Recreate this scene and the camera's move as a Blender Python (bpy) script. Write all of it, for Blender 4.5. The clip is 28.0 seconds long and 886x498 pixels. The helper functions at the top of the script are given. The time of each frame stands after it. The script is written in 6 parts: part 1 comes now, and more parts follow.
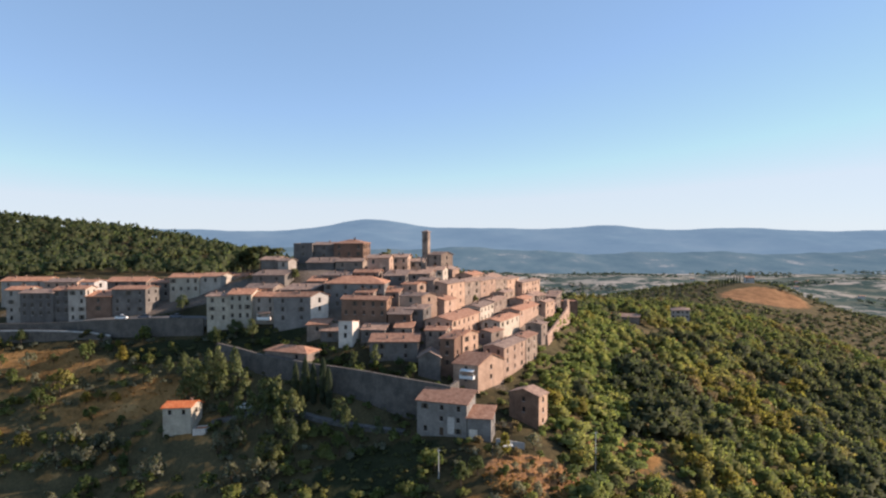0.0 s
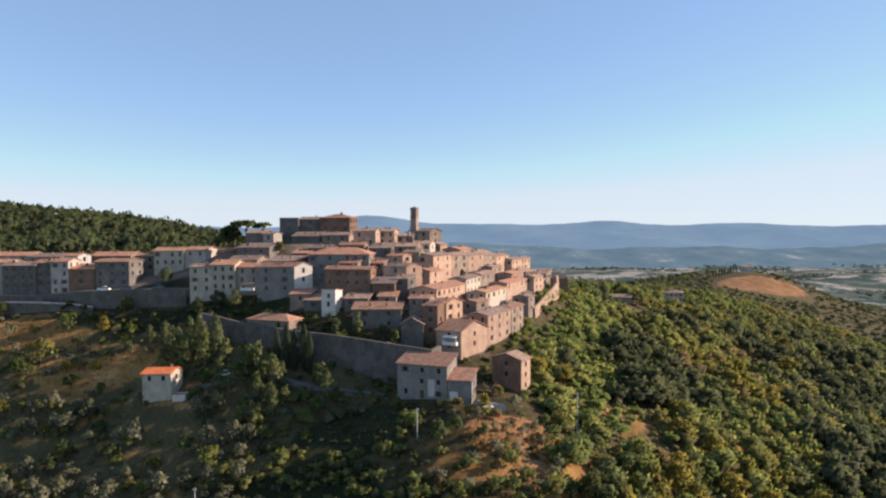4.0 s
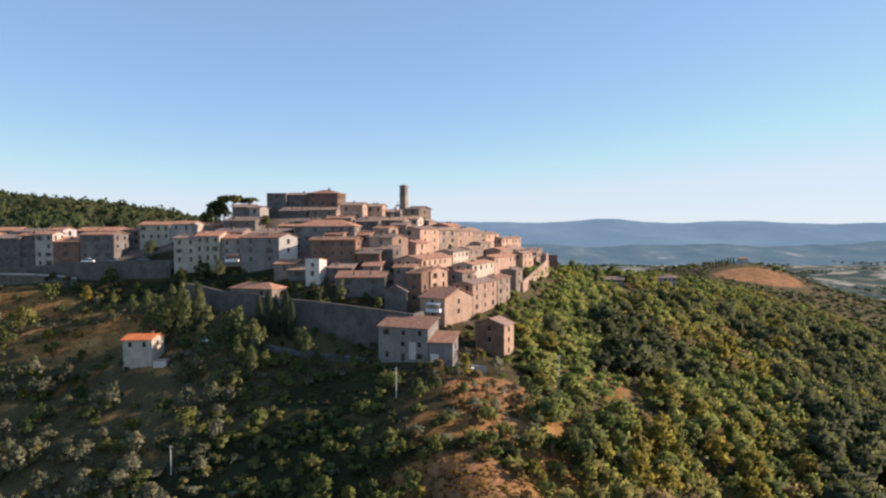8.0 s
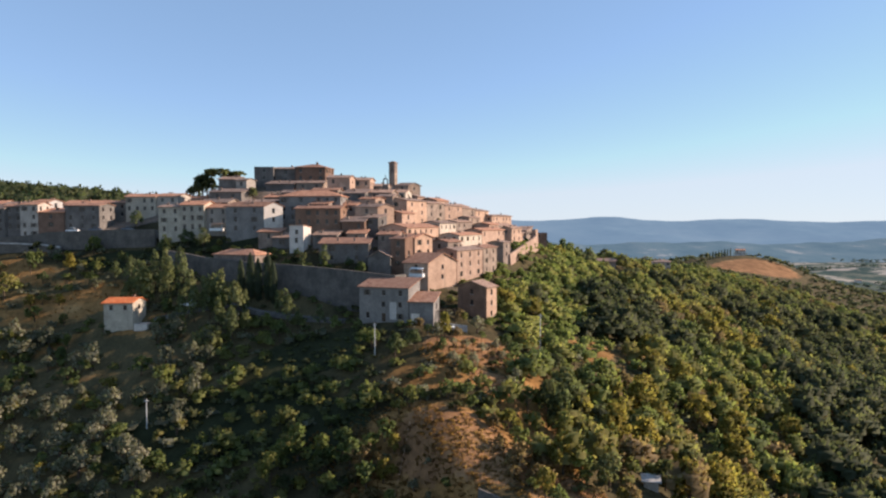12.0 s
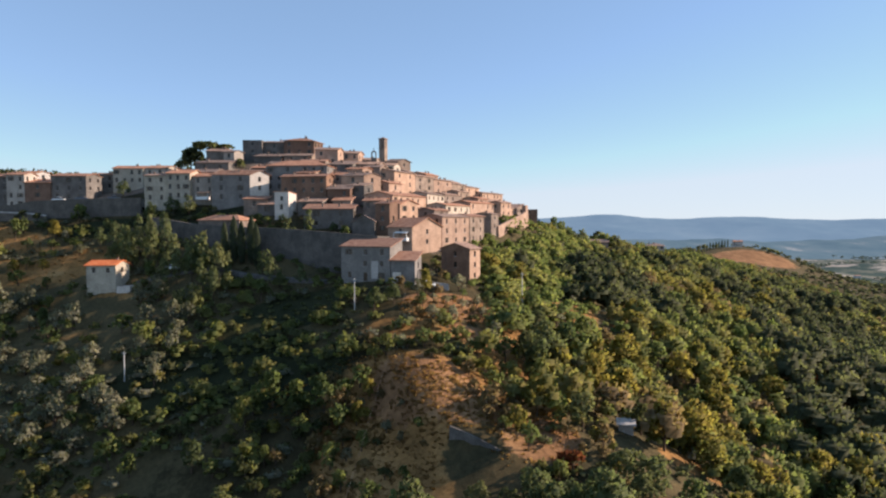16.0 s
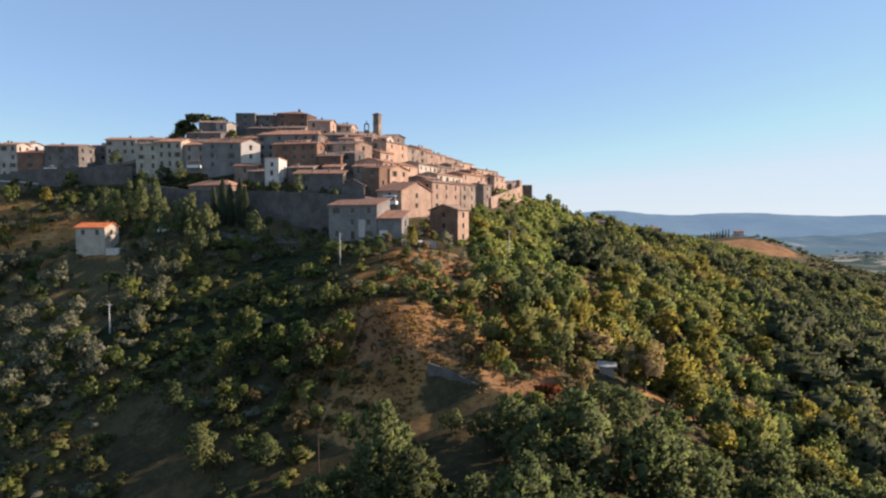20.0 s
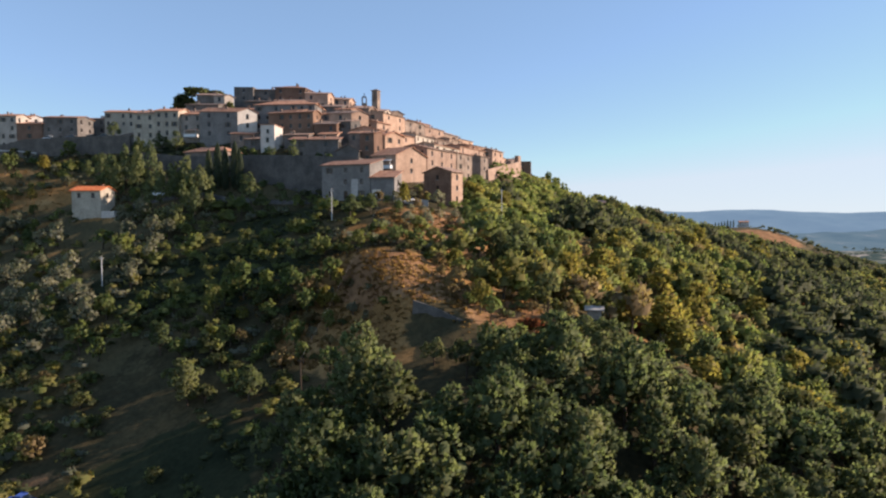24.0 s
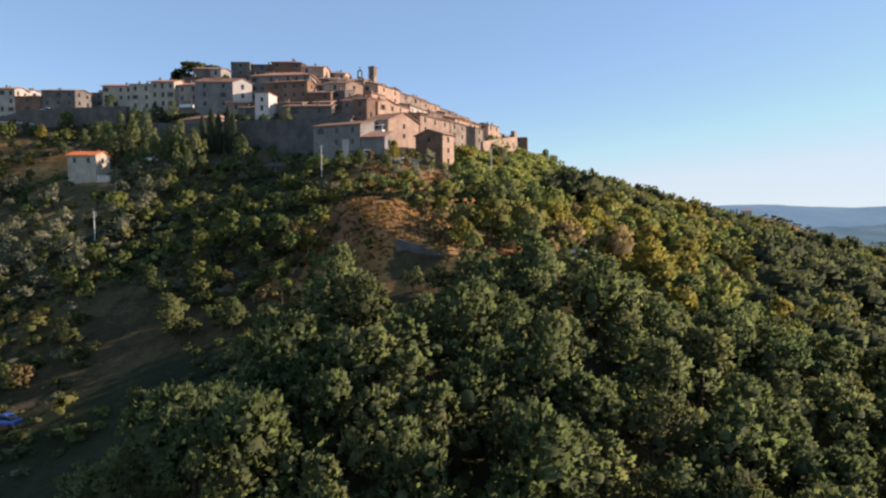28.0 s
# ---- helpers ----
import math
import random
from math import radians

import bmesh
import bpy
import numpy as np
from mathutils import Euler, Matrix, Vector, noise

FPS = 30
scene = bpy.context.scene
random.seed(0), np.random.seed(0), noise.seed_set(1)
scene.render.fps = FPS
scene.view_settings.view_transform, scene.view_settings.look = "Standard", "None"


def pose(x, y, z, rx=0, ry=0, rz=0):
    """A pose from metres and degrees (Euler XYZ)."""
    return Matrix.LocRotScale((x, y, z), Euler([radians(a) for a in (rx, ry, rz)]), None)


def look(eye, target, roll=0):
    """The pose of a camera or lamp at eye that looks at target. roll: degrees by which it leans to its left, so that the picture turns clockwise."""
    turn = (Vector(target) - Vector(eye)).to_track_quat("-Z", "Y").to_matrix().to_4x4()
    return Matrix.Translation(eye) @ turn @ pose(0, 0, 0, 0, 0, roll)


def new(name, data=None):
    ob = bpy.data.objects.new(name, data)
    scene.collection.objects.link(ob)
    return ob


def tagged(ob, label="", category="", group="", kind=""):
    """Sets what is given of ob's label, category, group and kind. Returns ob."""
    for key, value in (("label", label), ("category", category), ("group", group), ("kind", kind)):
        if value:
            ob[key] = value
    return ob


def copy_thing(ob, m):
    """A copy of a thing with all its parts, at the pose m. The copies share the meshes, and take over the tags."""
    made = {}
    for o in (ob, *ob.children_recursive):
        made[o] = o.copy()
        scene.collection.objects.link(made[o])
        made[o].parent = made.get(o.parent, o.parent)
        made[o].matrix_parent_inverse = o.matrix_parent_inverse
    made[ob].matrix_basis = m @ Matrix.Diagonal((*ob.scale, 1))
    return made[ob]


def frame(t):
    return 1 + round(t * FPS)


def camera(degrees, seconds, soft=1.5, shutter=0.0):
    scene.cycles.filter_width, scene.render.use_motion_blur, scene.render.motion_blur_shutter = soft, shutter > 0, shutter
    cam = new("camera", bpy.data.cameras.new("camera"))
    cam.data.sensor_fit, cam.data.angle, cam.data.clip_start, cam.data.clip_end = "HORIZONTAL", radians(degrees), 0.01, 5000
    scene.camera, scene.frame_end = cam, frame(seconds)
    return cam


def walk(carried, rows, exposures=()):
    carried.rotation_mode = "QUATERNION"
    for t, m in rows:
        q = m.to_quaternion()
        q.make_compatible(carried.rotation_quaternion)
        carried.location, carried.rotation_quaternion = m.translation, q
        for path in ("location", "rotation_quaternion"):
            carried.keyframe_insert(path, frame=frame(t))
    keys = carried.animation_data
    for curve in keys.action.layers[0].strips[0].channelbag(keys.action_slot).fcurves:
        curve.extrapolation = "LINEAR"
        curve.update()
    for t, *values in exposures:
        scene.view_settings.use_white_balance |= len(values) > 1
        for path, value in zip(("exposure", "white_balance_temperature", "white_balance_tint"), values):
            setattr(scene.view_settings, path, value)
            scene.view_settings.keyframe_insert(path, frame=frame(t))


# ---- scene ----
cam = camera(69.9, 28.0, soft=2.25)
METRES, EYE, TILT, LEAN, TURN = 75.0, 100.0, -2.0, 0.0, 0.0
ROWS = [
    (0.0, 0.0, 0.0, 0.0, 0.0, 0.0, -0.0),
    (0.5, 0.0083, 0.0036, -0.0158, 0.0, -0.04, 0.04),
    (1.0, 0.0162, 0.0075, -0.0312, 0.0, -0.09, 0.07),
    (1.5, 0.0249, 0.0112, -0.0469, 0.01, -0.12, 0.09),
    (2.0, 0.0334, 0.013, -0.061, 0.02, -0.16, 0.11),
    (2.5, 0.0428, 0.0155, -0.076, 0.01, -0.19, 0.14),
    (3.0, 0.0509, 0.0194, -0.0925, 0.0, -0.21, 0.17),
    (3.5, 0.0596, 0.0218, -0.1084, 0.0, -0.23, 0.17),
    (5.5, 0.0923, 0.0327, -0.1716, 0.01, -0.3, 0.21),
    (6.0, 0.1002, 0.0344, -0.1877, -0.0, -0.31, 0.22),
    (6.5, 0.1094, 0.0364, -0.2031, 0.01, -0.32, 0.22),
    (7.0, 0.1177, 0.0384, -0.2181, 0.03, -0.34, 0.21),
    (7.5, 0.1252, 0.0399, -0.2344, 0.03, -0.31, 0.21),
    (8.0, 0.1326, 0.0414, -0.2515, 0.03, -0.3, 0.22),
    (8.5, 0.1411, 0.0416, -0.267, 0.05, -0.34, 0.2),
    (9.0, 0.1486, 0.0434, -0.2844, 0.05, -0.34, 0.21),
    (9.5, 0.1571, 0.0451, -0.3006, 0.07, -0.36, 0.21),
    (10.0, 0.1656, 0.0468, -0.3173, 0.08, -0.36, 0.2),
    (10.5, 0.1738, 0.0482, -0.3346, 0.08, -0.35, 0.19),
    (11.0, 0.1816, 0.0499, -0.3518, 0.08, -0.34, 0.19),
    (11.5, 0.1901, 0.0513, -0.3681, 0.09, -0.36, 0.18),
    (12.0, 0.1974, 0.053, -0.3853, 0.07, -0.36, 0.18),
    (12.5, 0.206, 0.0543, -0.4011, 0.08, -0.41, 0.15),
    (14.5, 0.2363, 0.0575, -0.4681, 0.11, -0.42, 0.16),
    (15.0, 0.2442, 0.0582, -0.4864, 0.11, -0.43, 0.17),
    (15.5, 0.2516, 0.0589, -0.5011, 0.12, -0.44, 0.15),
    (16.0, 0.2597, 0.0594, -0.5191, 0.13, -0.45, 0.15),
    (16.5, 0.2668, 0.06, -0.5342, 0.15, -0.47, 0.14),
    (17.0, 0.2751, 0.0609, -0.5521, 0.15, -0.48, 0.14),
    (17.5, 0.2821, 0.061, -0.5666, 0.15, -0.52, 0.12),
    (18.0, 0.2892, 0.0607, -0.5848, 0.16, -0.52, 0.13),
    (18.5, 0.2946, 0.061, -0.5997, 0.2, -0.54, 0.15),
    (19.0, 0.3012, 0.0614, -0.6175, 0.28, -0.58, 0.16),
    (19.5, 0.3066, 0.0616, -0.6324, 0.33, -0.62, 0.17),
    (20.0, 0.313, 0.0613, -0.6498, 0.43, -0.66, 0.17),
    (20.5, 0.3183, 0.0621, -0.665, 0.51, -0.67, 0.17),
    (21.0, 0.3249, 0.0614, -0.6826, 0.6, -0.68, 0.17),
    (21.5, 0.3304, 0.0612, -0.6975, 0.66, -0.69, 0.16),
    (23.5, 0.3519, 0.0607, -0.7612, 0.91, -0.8, 0.14),
    (24.0, 0.3573, 0.0605, -0.7784, 0.99, -0.83, 0.14),
    (24.5, 0.3618, 0.0604, -0.7934, 1.06, -0.84, 0.13),
    (25.0, 0.367, 0.0598, -0.8107, 1.13, -0.86, 0.14),
    (25.5, 0.3718, 0.0591, -0.8254, 1.2, -0.88, 0.14),
    (26.0, 0.3777, 0.0581, -0.8426, 1.27, -0.91, 0.16),
    (26.5, 0.3834, 0.0563, -0.8569, 1.33, -0.95, 0.18),
    (27.0, 0.3906, 0.0532, -0.8737, 1.39, -0.98, 0.21),
    (27.5, 0.3976, 0.0495, -0.8879, 1.43, -1.03, 0.25),
    (28.0, 0.407, 0.0444, -0.9049, 1.47, -1.08, 0.3),
]
walk(cam, [(t, pose(0, 0, EYE, TILT, LEAN, TURN) @ pose(METRES * x, METRES * y, METRES * z, 90 + pitch, roll, yaw)) for t, x, y, z, yaw, pitch, roll in ROWS],
     exposures=[(0.0, 0.65, 6260, 16)])

# world, sun, exposure
SUN_AZ, SUN_EL = 79.0, 22.5
world = bpy.data.worlds.new("sky")
scene.world = world
world.use_nodes = True
wn = world.node_tree
sky = wn.nodes.new("ShaderNodeTexSky")
sky.sky_type, sky.sun_disc = "NISHITA", False
sky.sun_elevation, sky.sun_rotation = radians(SUN_EL), radians(SUN_AZ)
sky.altitude, sky.air_density, sky.dust_density, sky.ozone_density = 400, 0.75, 0.0, 1.2
haze = wn.nodes.new("ShaderNodeMix")
haze.data_type = "RGBA"
haze.inputs[0].default_value, haze.inputs[7].default_value = 0.42, (2.0, 3.2, 4.5, 1)
wn.links.new(sky.outputs[0], haze.inputs[6])
cap = wn.nodes.new("ShaderNodeMix")
cap.data_type, cap.blend_type = "RGBA", "DARKEN"
cap.inputs[0].default_value, cap.inputs[7].default_value = 0.85, (3.8, 4.3, 4.55, 1)
wn.links.new(haze.outputs[2], cap.inputs[6])
wn.links.new(cap.outputs[2], wn.nodes["Background"].inputs[0])
wn.nodes["Background"].inputs[1].default_value = 0.116
sun_data = bpy.data.lights.new("sun", "SUN")
sun_data.energy, sun_data.angle, sun_data.color = 5.6, radians(0.55), (1.0, 0.81, 0.63)
sun = new("sun", sun_data)
toward_sun = Vector((math.sin(radians(SUN_AZ)) * math.cos(radians(SUN_EL)), math.cos(radians(SUN_AZ)) * math.cos(radians(SUN_EL)), math.sin(radians(SUN_EL))))
sun.matrix_world = look(toward_sun * 500, (0, 0, 0))


# materials
def material(name, rough=0.85, spec=0.2):
    m = bpy.data.materials.new(name)
    m.use_nodes = True
    t = m.node_tree
    b = t.nodes["Principled BSDF"]
    b.inputs["Roughness"].default_value = rough
    b.inputs["Specular IOR Level"].default_value = spec
    return m, t, b


def node(t, kind, **values):
    n = t.nodes.new(kind)
    for k, v in values.items():
        n.inputs[k].default_value = v
    return n


def ramp(t, source, stops):
    r = t.nodes.new("ShaderNodeValToRGB")
    e = r.color_ramp.elements
    while len(e) < len(stops):
        e.new(0.5)
    for el, (p, c) in zip(e, stops):
        el.position, el.color = p, (*c, 1)
    t.links.new(source, r.inputs[0])
    return r.outputs[0]


def mix(t, kind, fac, a, b):
    n = t.nodes.new("ShaderNodeMix")
    n.data_type, n.blend_type = "RGBA", kind
    for sock, v in ((n.inputs[0], fac), (n.inputs[6], a), (n.inputs[7], b)):
        if isinstance(v, (int, float)):
            sock.default_value = v
        elif isinstance(v, tuple):
            sock.default_value = (*v, 1)
        else:
            t.links.new(v, sock)
    return n.outputs[2]


def noise_tex(t, scale, detail=4.0, rough=0.6, world_space=True):
    n = node(t, "ShaderNodeTexNoise", Scale=scale, Detail=detail, Roughness=rough)
    c = t.nodes.new("ShaderNodeNewGeometry" if world_space else "ShaderNodeTexCoord")
    t.links.new(c.outputs["Position" if world_space else "Object"], n.inputs["Vector"])
    return n.outputs["Fac"]


def bump(t, b, source, strength, distance):
    n = node(t, "ShaderNodeBump", Strength=strength, Distance=distance)
    t.links.new(source, n.inputs["Height"])
    t.links.new(n.outputs[0], b.inputs["Normal"])


def masonry(name, dark, pale, stain):
    """Old plaster and stone: courses, blotches, streaks and a tone of its own for each house."""
    m, t, b = material(name, 0.92, 0.1)
    coarse, fine = noise_tex(t, 0.35, 5), noise_tex(t, 2.6, 5, 0.75)
    col = ramp(t, coarse, [(0.3, dark), (0.68, pale)])
    spots = ramp(t, fine, [(0.35, (0.62, 0.58, 0.55)), (0.6, (1.08, 1.05, 1.0))])
    col = mix(t, "MULTIPLY", 0.75, col, spots)
    geo = t.nodes.new("ShaderNodeNewGeometry")
    squeeze = node(t, "ShaderNodeMapping", Scale=(1.3, 1.3, 0.12))
    t.links.new(geo.outputs["Position"], squeeze.inputs[0])
    streak = node(t, "ShaderNodeTexNoise", Scale=0.9, Detail=4)
    t.links.new(squeeze.outputs[0], streak.inputs["Vector"])
    col = mix(t, "MIX", ramp(t, streak.outputs["Fac"], [(0.55, (0, 0, 0)), (0.75, (0.55, 0.55, 0.55))]), col, stain)
    info = t.nodes.new("ShaderNodeObjectInfo")
    tone = ramp(t, info.outputs["Random"], [(0.0, (0.78, 0.76, 0.74)), (0.5, (1.0, 0.97, 0.93)), (1.0, (1.12, 1.05, 0.95))])
    t.links.new(mix(t, "MULTIPLY", 1.0, col, tone), b.inputs["Base Color"])
    bump(t, b, fine, 0.6, 0.05)
    return m


STONE = masonry("warm_stone", (0.172, 0.140, 0.124), (0.34, 0.285, 0.25), (0.112, 0.10, 0.094))
PINK = masonry("pink_plaster", (0.335, 0.240, 0.190), (0.52, 0.385, 0.310), (0.22, 0.17, 0.14))
DULL = masonry("dull_grey_plaster", (0.155, 0.156, 0.162), (0.25, 0.25, 0.256), (0.11, 0.11, 0.113))
CREAM = masonry("cream_plaster", (0.43, 0.395, 0.33), (0.60, 0.555, 0.465), (0.30, 0.275, 0.23))
PALE = masonry("pale_plaster", (0.355, 0.330, 0.300), (0.52, 0.48, 0.435), (0.25, 0.235, 0.215))
WHITE = masonry("white_plaster", (0.53, 0.51, 0.49), (0.67, 0.65, 0.63), (0.42, 0.40, 0.38))
GREY = masonry("grey_stone", (0.112, 0.107, 0.104), (0.212, 0.203, 0.197), (0.078, 0.076, 0.075))
# one dark grey for the town and retaining walls, deeper than GREY
DARKSTONE = masonry("dark_wall_stone", (0.082, 0.080, 0.079), (0.160, 0.150, 0.142), (0.060, 0.061, 0.059))
BROWN = masonry("brown_stone", (0.15, 0.098, 0.075), (0.26, 0.175, 0.135), (0.105, 0.078, 0.065))


def tiles(name, dark, mid, pale):
    """Fired roof tiles with lichen, laid in rows."""
    m, t, b = material(name, 0.9, 0.1)
    col = ramp(t, noise_tex(t, 0.8, 6, 0.7), [(0.3, dark), (0.5, mid), (0.72, pale)])
    speck = ramp(t, noise_tex(t, 5.0, 3, 0.7), [(0.35, (0.6, 0.58, 0.56)), (0.65, (1.15, 1.1, 1.05))])
    col = mix(t, "MULTIPLY", 0.8, col, speck)
    info = t.nodes.new("ShaderNodeObjectInfo")
    tone = ramp(t, info.outputs["Random"], [(0.0, (0.72, 0.74, 0.76)), (0.6, (1.0, 0.98, 0.95)), (1.0, (1.2, 1.08, 0.98))])
    t.links.new(mix(t, "MULTIPLY", 1.0, col, tone), b.inputs["Base Color"])
    bump(t, b, noise_tex(t, 3.0, 4, 0.7), 0.7, 0.06)
    return m


TILE = tiles("weathered_tiles", (0.24, 0.128, 0.090), (0.41, 0.232, 0.160), (0.53, 0.345, 0.250))
NEW_TILE = tiles("fresh_tiles", (0.46, 0.13, 0.055), (0.58, 0.19, 0.08), (0.62, 0.27, 0.13))
OLD_TILE = tiles("lichened_tiles", (0.18, 0.130, 0.110), (0.31, 0.230, 0.190), (0.44, 0.345, 0.29))


def plain(name, dark, pale, scale=3.0, rough=0.7, spec=0.3, metal=0.0):
    m, t, b = material(name, rough, spec)
    b.inputs["Metallic"].default_value = metal
    t.links.new(ramp(t, noise_tex(t, scale, 5), [(0.35, dark), (0.65, pale)]), b.inputs["Base Color"])
    return m


GLASS = plain("dark_window_glass", (0.012, 0.014, 0.017), (0.02, 0.022, 0.026), 1.0, 0.12, 0.5)
WOOD = plain("brown_window_wood", (0.05, 0.032, 0.02), (0.10, 0.065, 0.04), 6.0)
SHUTTER = plain("faded_shutter_paint", (0.07, 0.06, 0.045), (0.13, 0.10, 0.07), 5.0)
STEEL = plain("galvanised_pole", (0.42, 0.42, 0.40), (0.58, 0.57, 0.55), 2.0, 0.55, 0.4)
CONCRETE = plain("grey_concrete", (0.30, 0.28, 0.26), (0.46, 0.44, 0.41), 1.2, 0.9, 0.15)
WHITE_PAINT = plain("white_paint", (0.70, 0.69, 0.66), (0.80, 0.79, 0.76), 2.0, 0.6)
CAR_PAINT = plain("grey_car_paint", (0.10, 0.11, 0.13), (0.12, 0.13, 0.15), 2.0, 0.3, 0.6, 0.4)
BLUE_PAINT = plain("blue_car_paint", (0.05, 0.09, 0.30), (0.06, 0.11, 0.36), 2.0, 0.3, 0.6)
RUBBER = plain("black_rubber", (0.015, 0.015, 0.015), (0.025, 0.025, 0.025), 4.0)
ASPHALT = plain("road_asphalt", (0.10, 0.095, 0.09), (0.17, 0.16, 0.15), 0.7, 0.9, 0.1)
CABLE = plain("grey_cable_sheath", (0.10, 0.10, 0.10), (0.16, 0.16, 0.155), 2.0, 0.7, 0.2)
BARK = plain("bark", (0.045, 0.033, 0.024), (0.12, 0.09, 0.065), 5.0, 0.95, 0.05)


def leaves(name, stops, patch=0.09):
    """Foliage: one tone for a tree, another for each spray of leaves; thin enough to let some light through."""
    m, t, b = material(name, 0.75, 0.15)
    geo, info = t.nodes.new("ShaderNodeNewGeometry"), t.nodes.new("ShaderNodeObjectInfo")
    blot = noise_tex(t, patch, 3, 0.7)
    add = t.nodes.new("ShaderNodeMath")
    add.operation = "ADD"
    spread = t.nodes.new("ShaderNodeMath")
    spread.operation, spread.inputs[1].default_value = "MULTIPLY_ADD", 0.30
    spread.inputs[2].default_value = -0.15
    t.links.new(info.outputs["Random"], spread.inputs[0])
    t.links.new(blot, add.inputs[0])
    t.links.new(spread.outputs[0], add.inputs[1])
    col = ramp(t, add.outputs[0], stops)
    spray = ramp(t, geo.outputs["Random Per Island"], [(0.0, (0.86, 0.87, 0.85)), (1.0, (1.13, 1.12, 1.08))])
    col = mix(t, "MULTIPLY", 1.0, col, spray)
    t.links.new(col, b.inputs["Base Color"])
    thin = t.nodes.new("ShaderNodeBsdfTranslucent")
    t.links.new(mix(t, "MULTIPLY", 1.0, col, (1.05, 1.12, 0.78)), thin.inputs["Color"])
    both = t.nodes.new("ShaderNodeMixShader")
    both.inputs[0].default_value = 0.60
    t.links.new(b.outputs[0], both.inputs[1])
    t.links.new(thin.outputs[0], both.inputs[2])
    t.links.new(both.outputs[0], t.nodes["Material Output"].inputs["Surface"])
    return m


LEAF_OAK = leaves("oak_leaves", [(0.25, (0.113, 0.144, 0.070)), (0.5, (0.181, 0.209, 0.102)), (0.75, (0.259, 0.261, 0.131))])
LEAF_MIX = leaves("mixed_wood_leaves", [(0.28, (0.121, 0.160, 0.074)), (0.45, (0.187, 0.226, 0.091)), (0.6, (0.256, 0.275, 0.099)), (0.75, (0.318, 0.275, 0.102))], 0.035)
LEAF_BRIGHT = leaves("light_green_leaves", [(0.3, (0.214, 0.260, 0.092)), (0.5, (0.294, 0.332, 0.110)), (0.7, (0.380, 0.367, 0.131))], 0.05)
LEAF_DARK = leaves("evergreen_leaves", [(0.3, (0.098, 0.116, 0.059)), (0.7, (0.199, 0.202, 0.094))])
# LEAF_DARK dimmed for the outer groves, their shade put into the leaf colour
LEAF_DIM = leaves("dimmed_evergreen_leaves", [(0.3, (0.085, 0.104, 0.061)), (0.7, (0.178, 0.182, 0.097))], 0.03)
LEAF_OLIVE = leaves("olive_leaves", [(0.3, (0.231, 0.233, 0.168)), (0.7, (0.369, 0.348, 0.260))])
LEAF_YELLOW = leaves("yellowing_leaves", [(0.3, (0.221, 0.208, 0.062)), (0.7, (0.369, 0.297, 0.080))])
LEAF_RED = leaves("autumn_red_leaves", [(0.3, (0.190, 0.066, 0.036)), (0.7, (0.300, 0.105, 0.050))])
LEAF_CYPRESS = leaves("cypress_leaves", [(0.3, (0.052, 0.070, 0.047)), (0.7, (0.095, 0.113, 0.066))])
LEAF_FAR = leaves("far_wood_leaves", [(0.3, (0.102, 0.124, 0.068)), (0.5, (0.137, 0.159, 0.080)), (0.7, (0.177, 0.186, 0.096))], 0.02)
# bluish leaf colour with the valley haze mixed in
LEAF_HAZY = leaves("hazy_valley_leaves", [(0.3, (0.070, 0.100, 0.100)), (0.7, (0.105, 0.135, 0.125))], 0.01)
LEAF_UPRIGHT = leaves("feathery_green_leaves", [(0.3, (0.183, 0.213, 0.107)), (0.7, (0.317, 0.323, 0.159))])
LEAF_TAN = leaves("withered_leaves", [(0.3, (0.235, 0.178, 0.097)), (0.7, (0.378, 0.274, 0.148))])
LEAF_STRAW = leaves("dry_grass_blades", [(0.3, (0.28, 0.155, 0.058)), (0.7, (0.46, 0.29, 0.125))])


def cover(t, name, noise_out, under, over, soft=0.08):
    """Lays one ground cover over another where its share of the land says, with a ragged edge."""
    share = t.nodes.new("ShaderNodeAttribute")
    share.attribute_name = name
    rag = t.nodes.new("ShaderNodeMath")
    rag.operation, rag.inputs[1].default_value, rag.inputs[2].default_value = "MULTIPLY_ADD", 1.5, -0.75
    t.links.new(noise_out, rag.inputs[0])
    total = t.nodes.new("ShaderNodeMath")
    total.operation = "ADD"
    t.links.new(share.outputs["Fac"], total.inputs[0])
    t.links.new(rag.outputs[0], total.inputs[1])
    return mix(t, "MIX", ramp(t, total.outputs[0], [(0.5 - soft, (0, 0, 0)), (0.5 + soft, (1, 1, 1))]), under, over)


HILLSIDE, gt, gb = material("hillside_ground", 0.95, 0.05)
patchy, ragged, grain = noise_tex(gt, 0.09, 6, 0.65), noise_tex(gt, 0.22, 6, 0.7), noise_tex(gt, 1.2, 6, 0.75)
gcol = ramp(gt, patchy, [(0.35, (0.036, 0.034, 0.020)), (0.52, (0.062, 0.053, 0.029)), (0.70, (0.12, 0.088, 0.044))])
gcol = cover(gt, "bank", ragged, gcol, ramp(gt, patchy, [(0.3, (0.066, 0.060, 0.034)), (0.6, (0.110, 0.090, 0.048)), (0.75, (0.19, 0.13, 0.062))]))
gcol = cover(gt, "dry", ragged, gcol, ramp(gt, patchy, [(0.3, (0.145, 0.084, 0.034)), (0.5, (0.28, 0.158, 0.062)), (0.7, (0.41, 0.25, 0.11))]))
gcol = cover(gt, "earth", ragged, gcol, ramp(gt, patchy, [(0.3, (0.16, 0.088, 0.046)), (0.55, (0.28, 0.155, 0.078)), (0.75, (0.40, 0.25, 0.13))]))
# dark scrub, taken down to near black to paint in the slope's shadow
gcol = cover(gt, "bramble", ragged, gcol, ramp(gt, patchy, [(0.3, (0.020, 0.026, 0.014)), (0.7, (0.042, 0.046, 0.024))]))
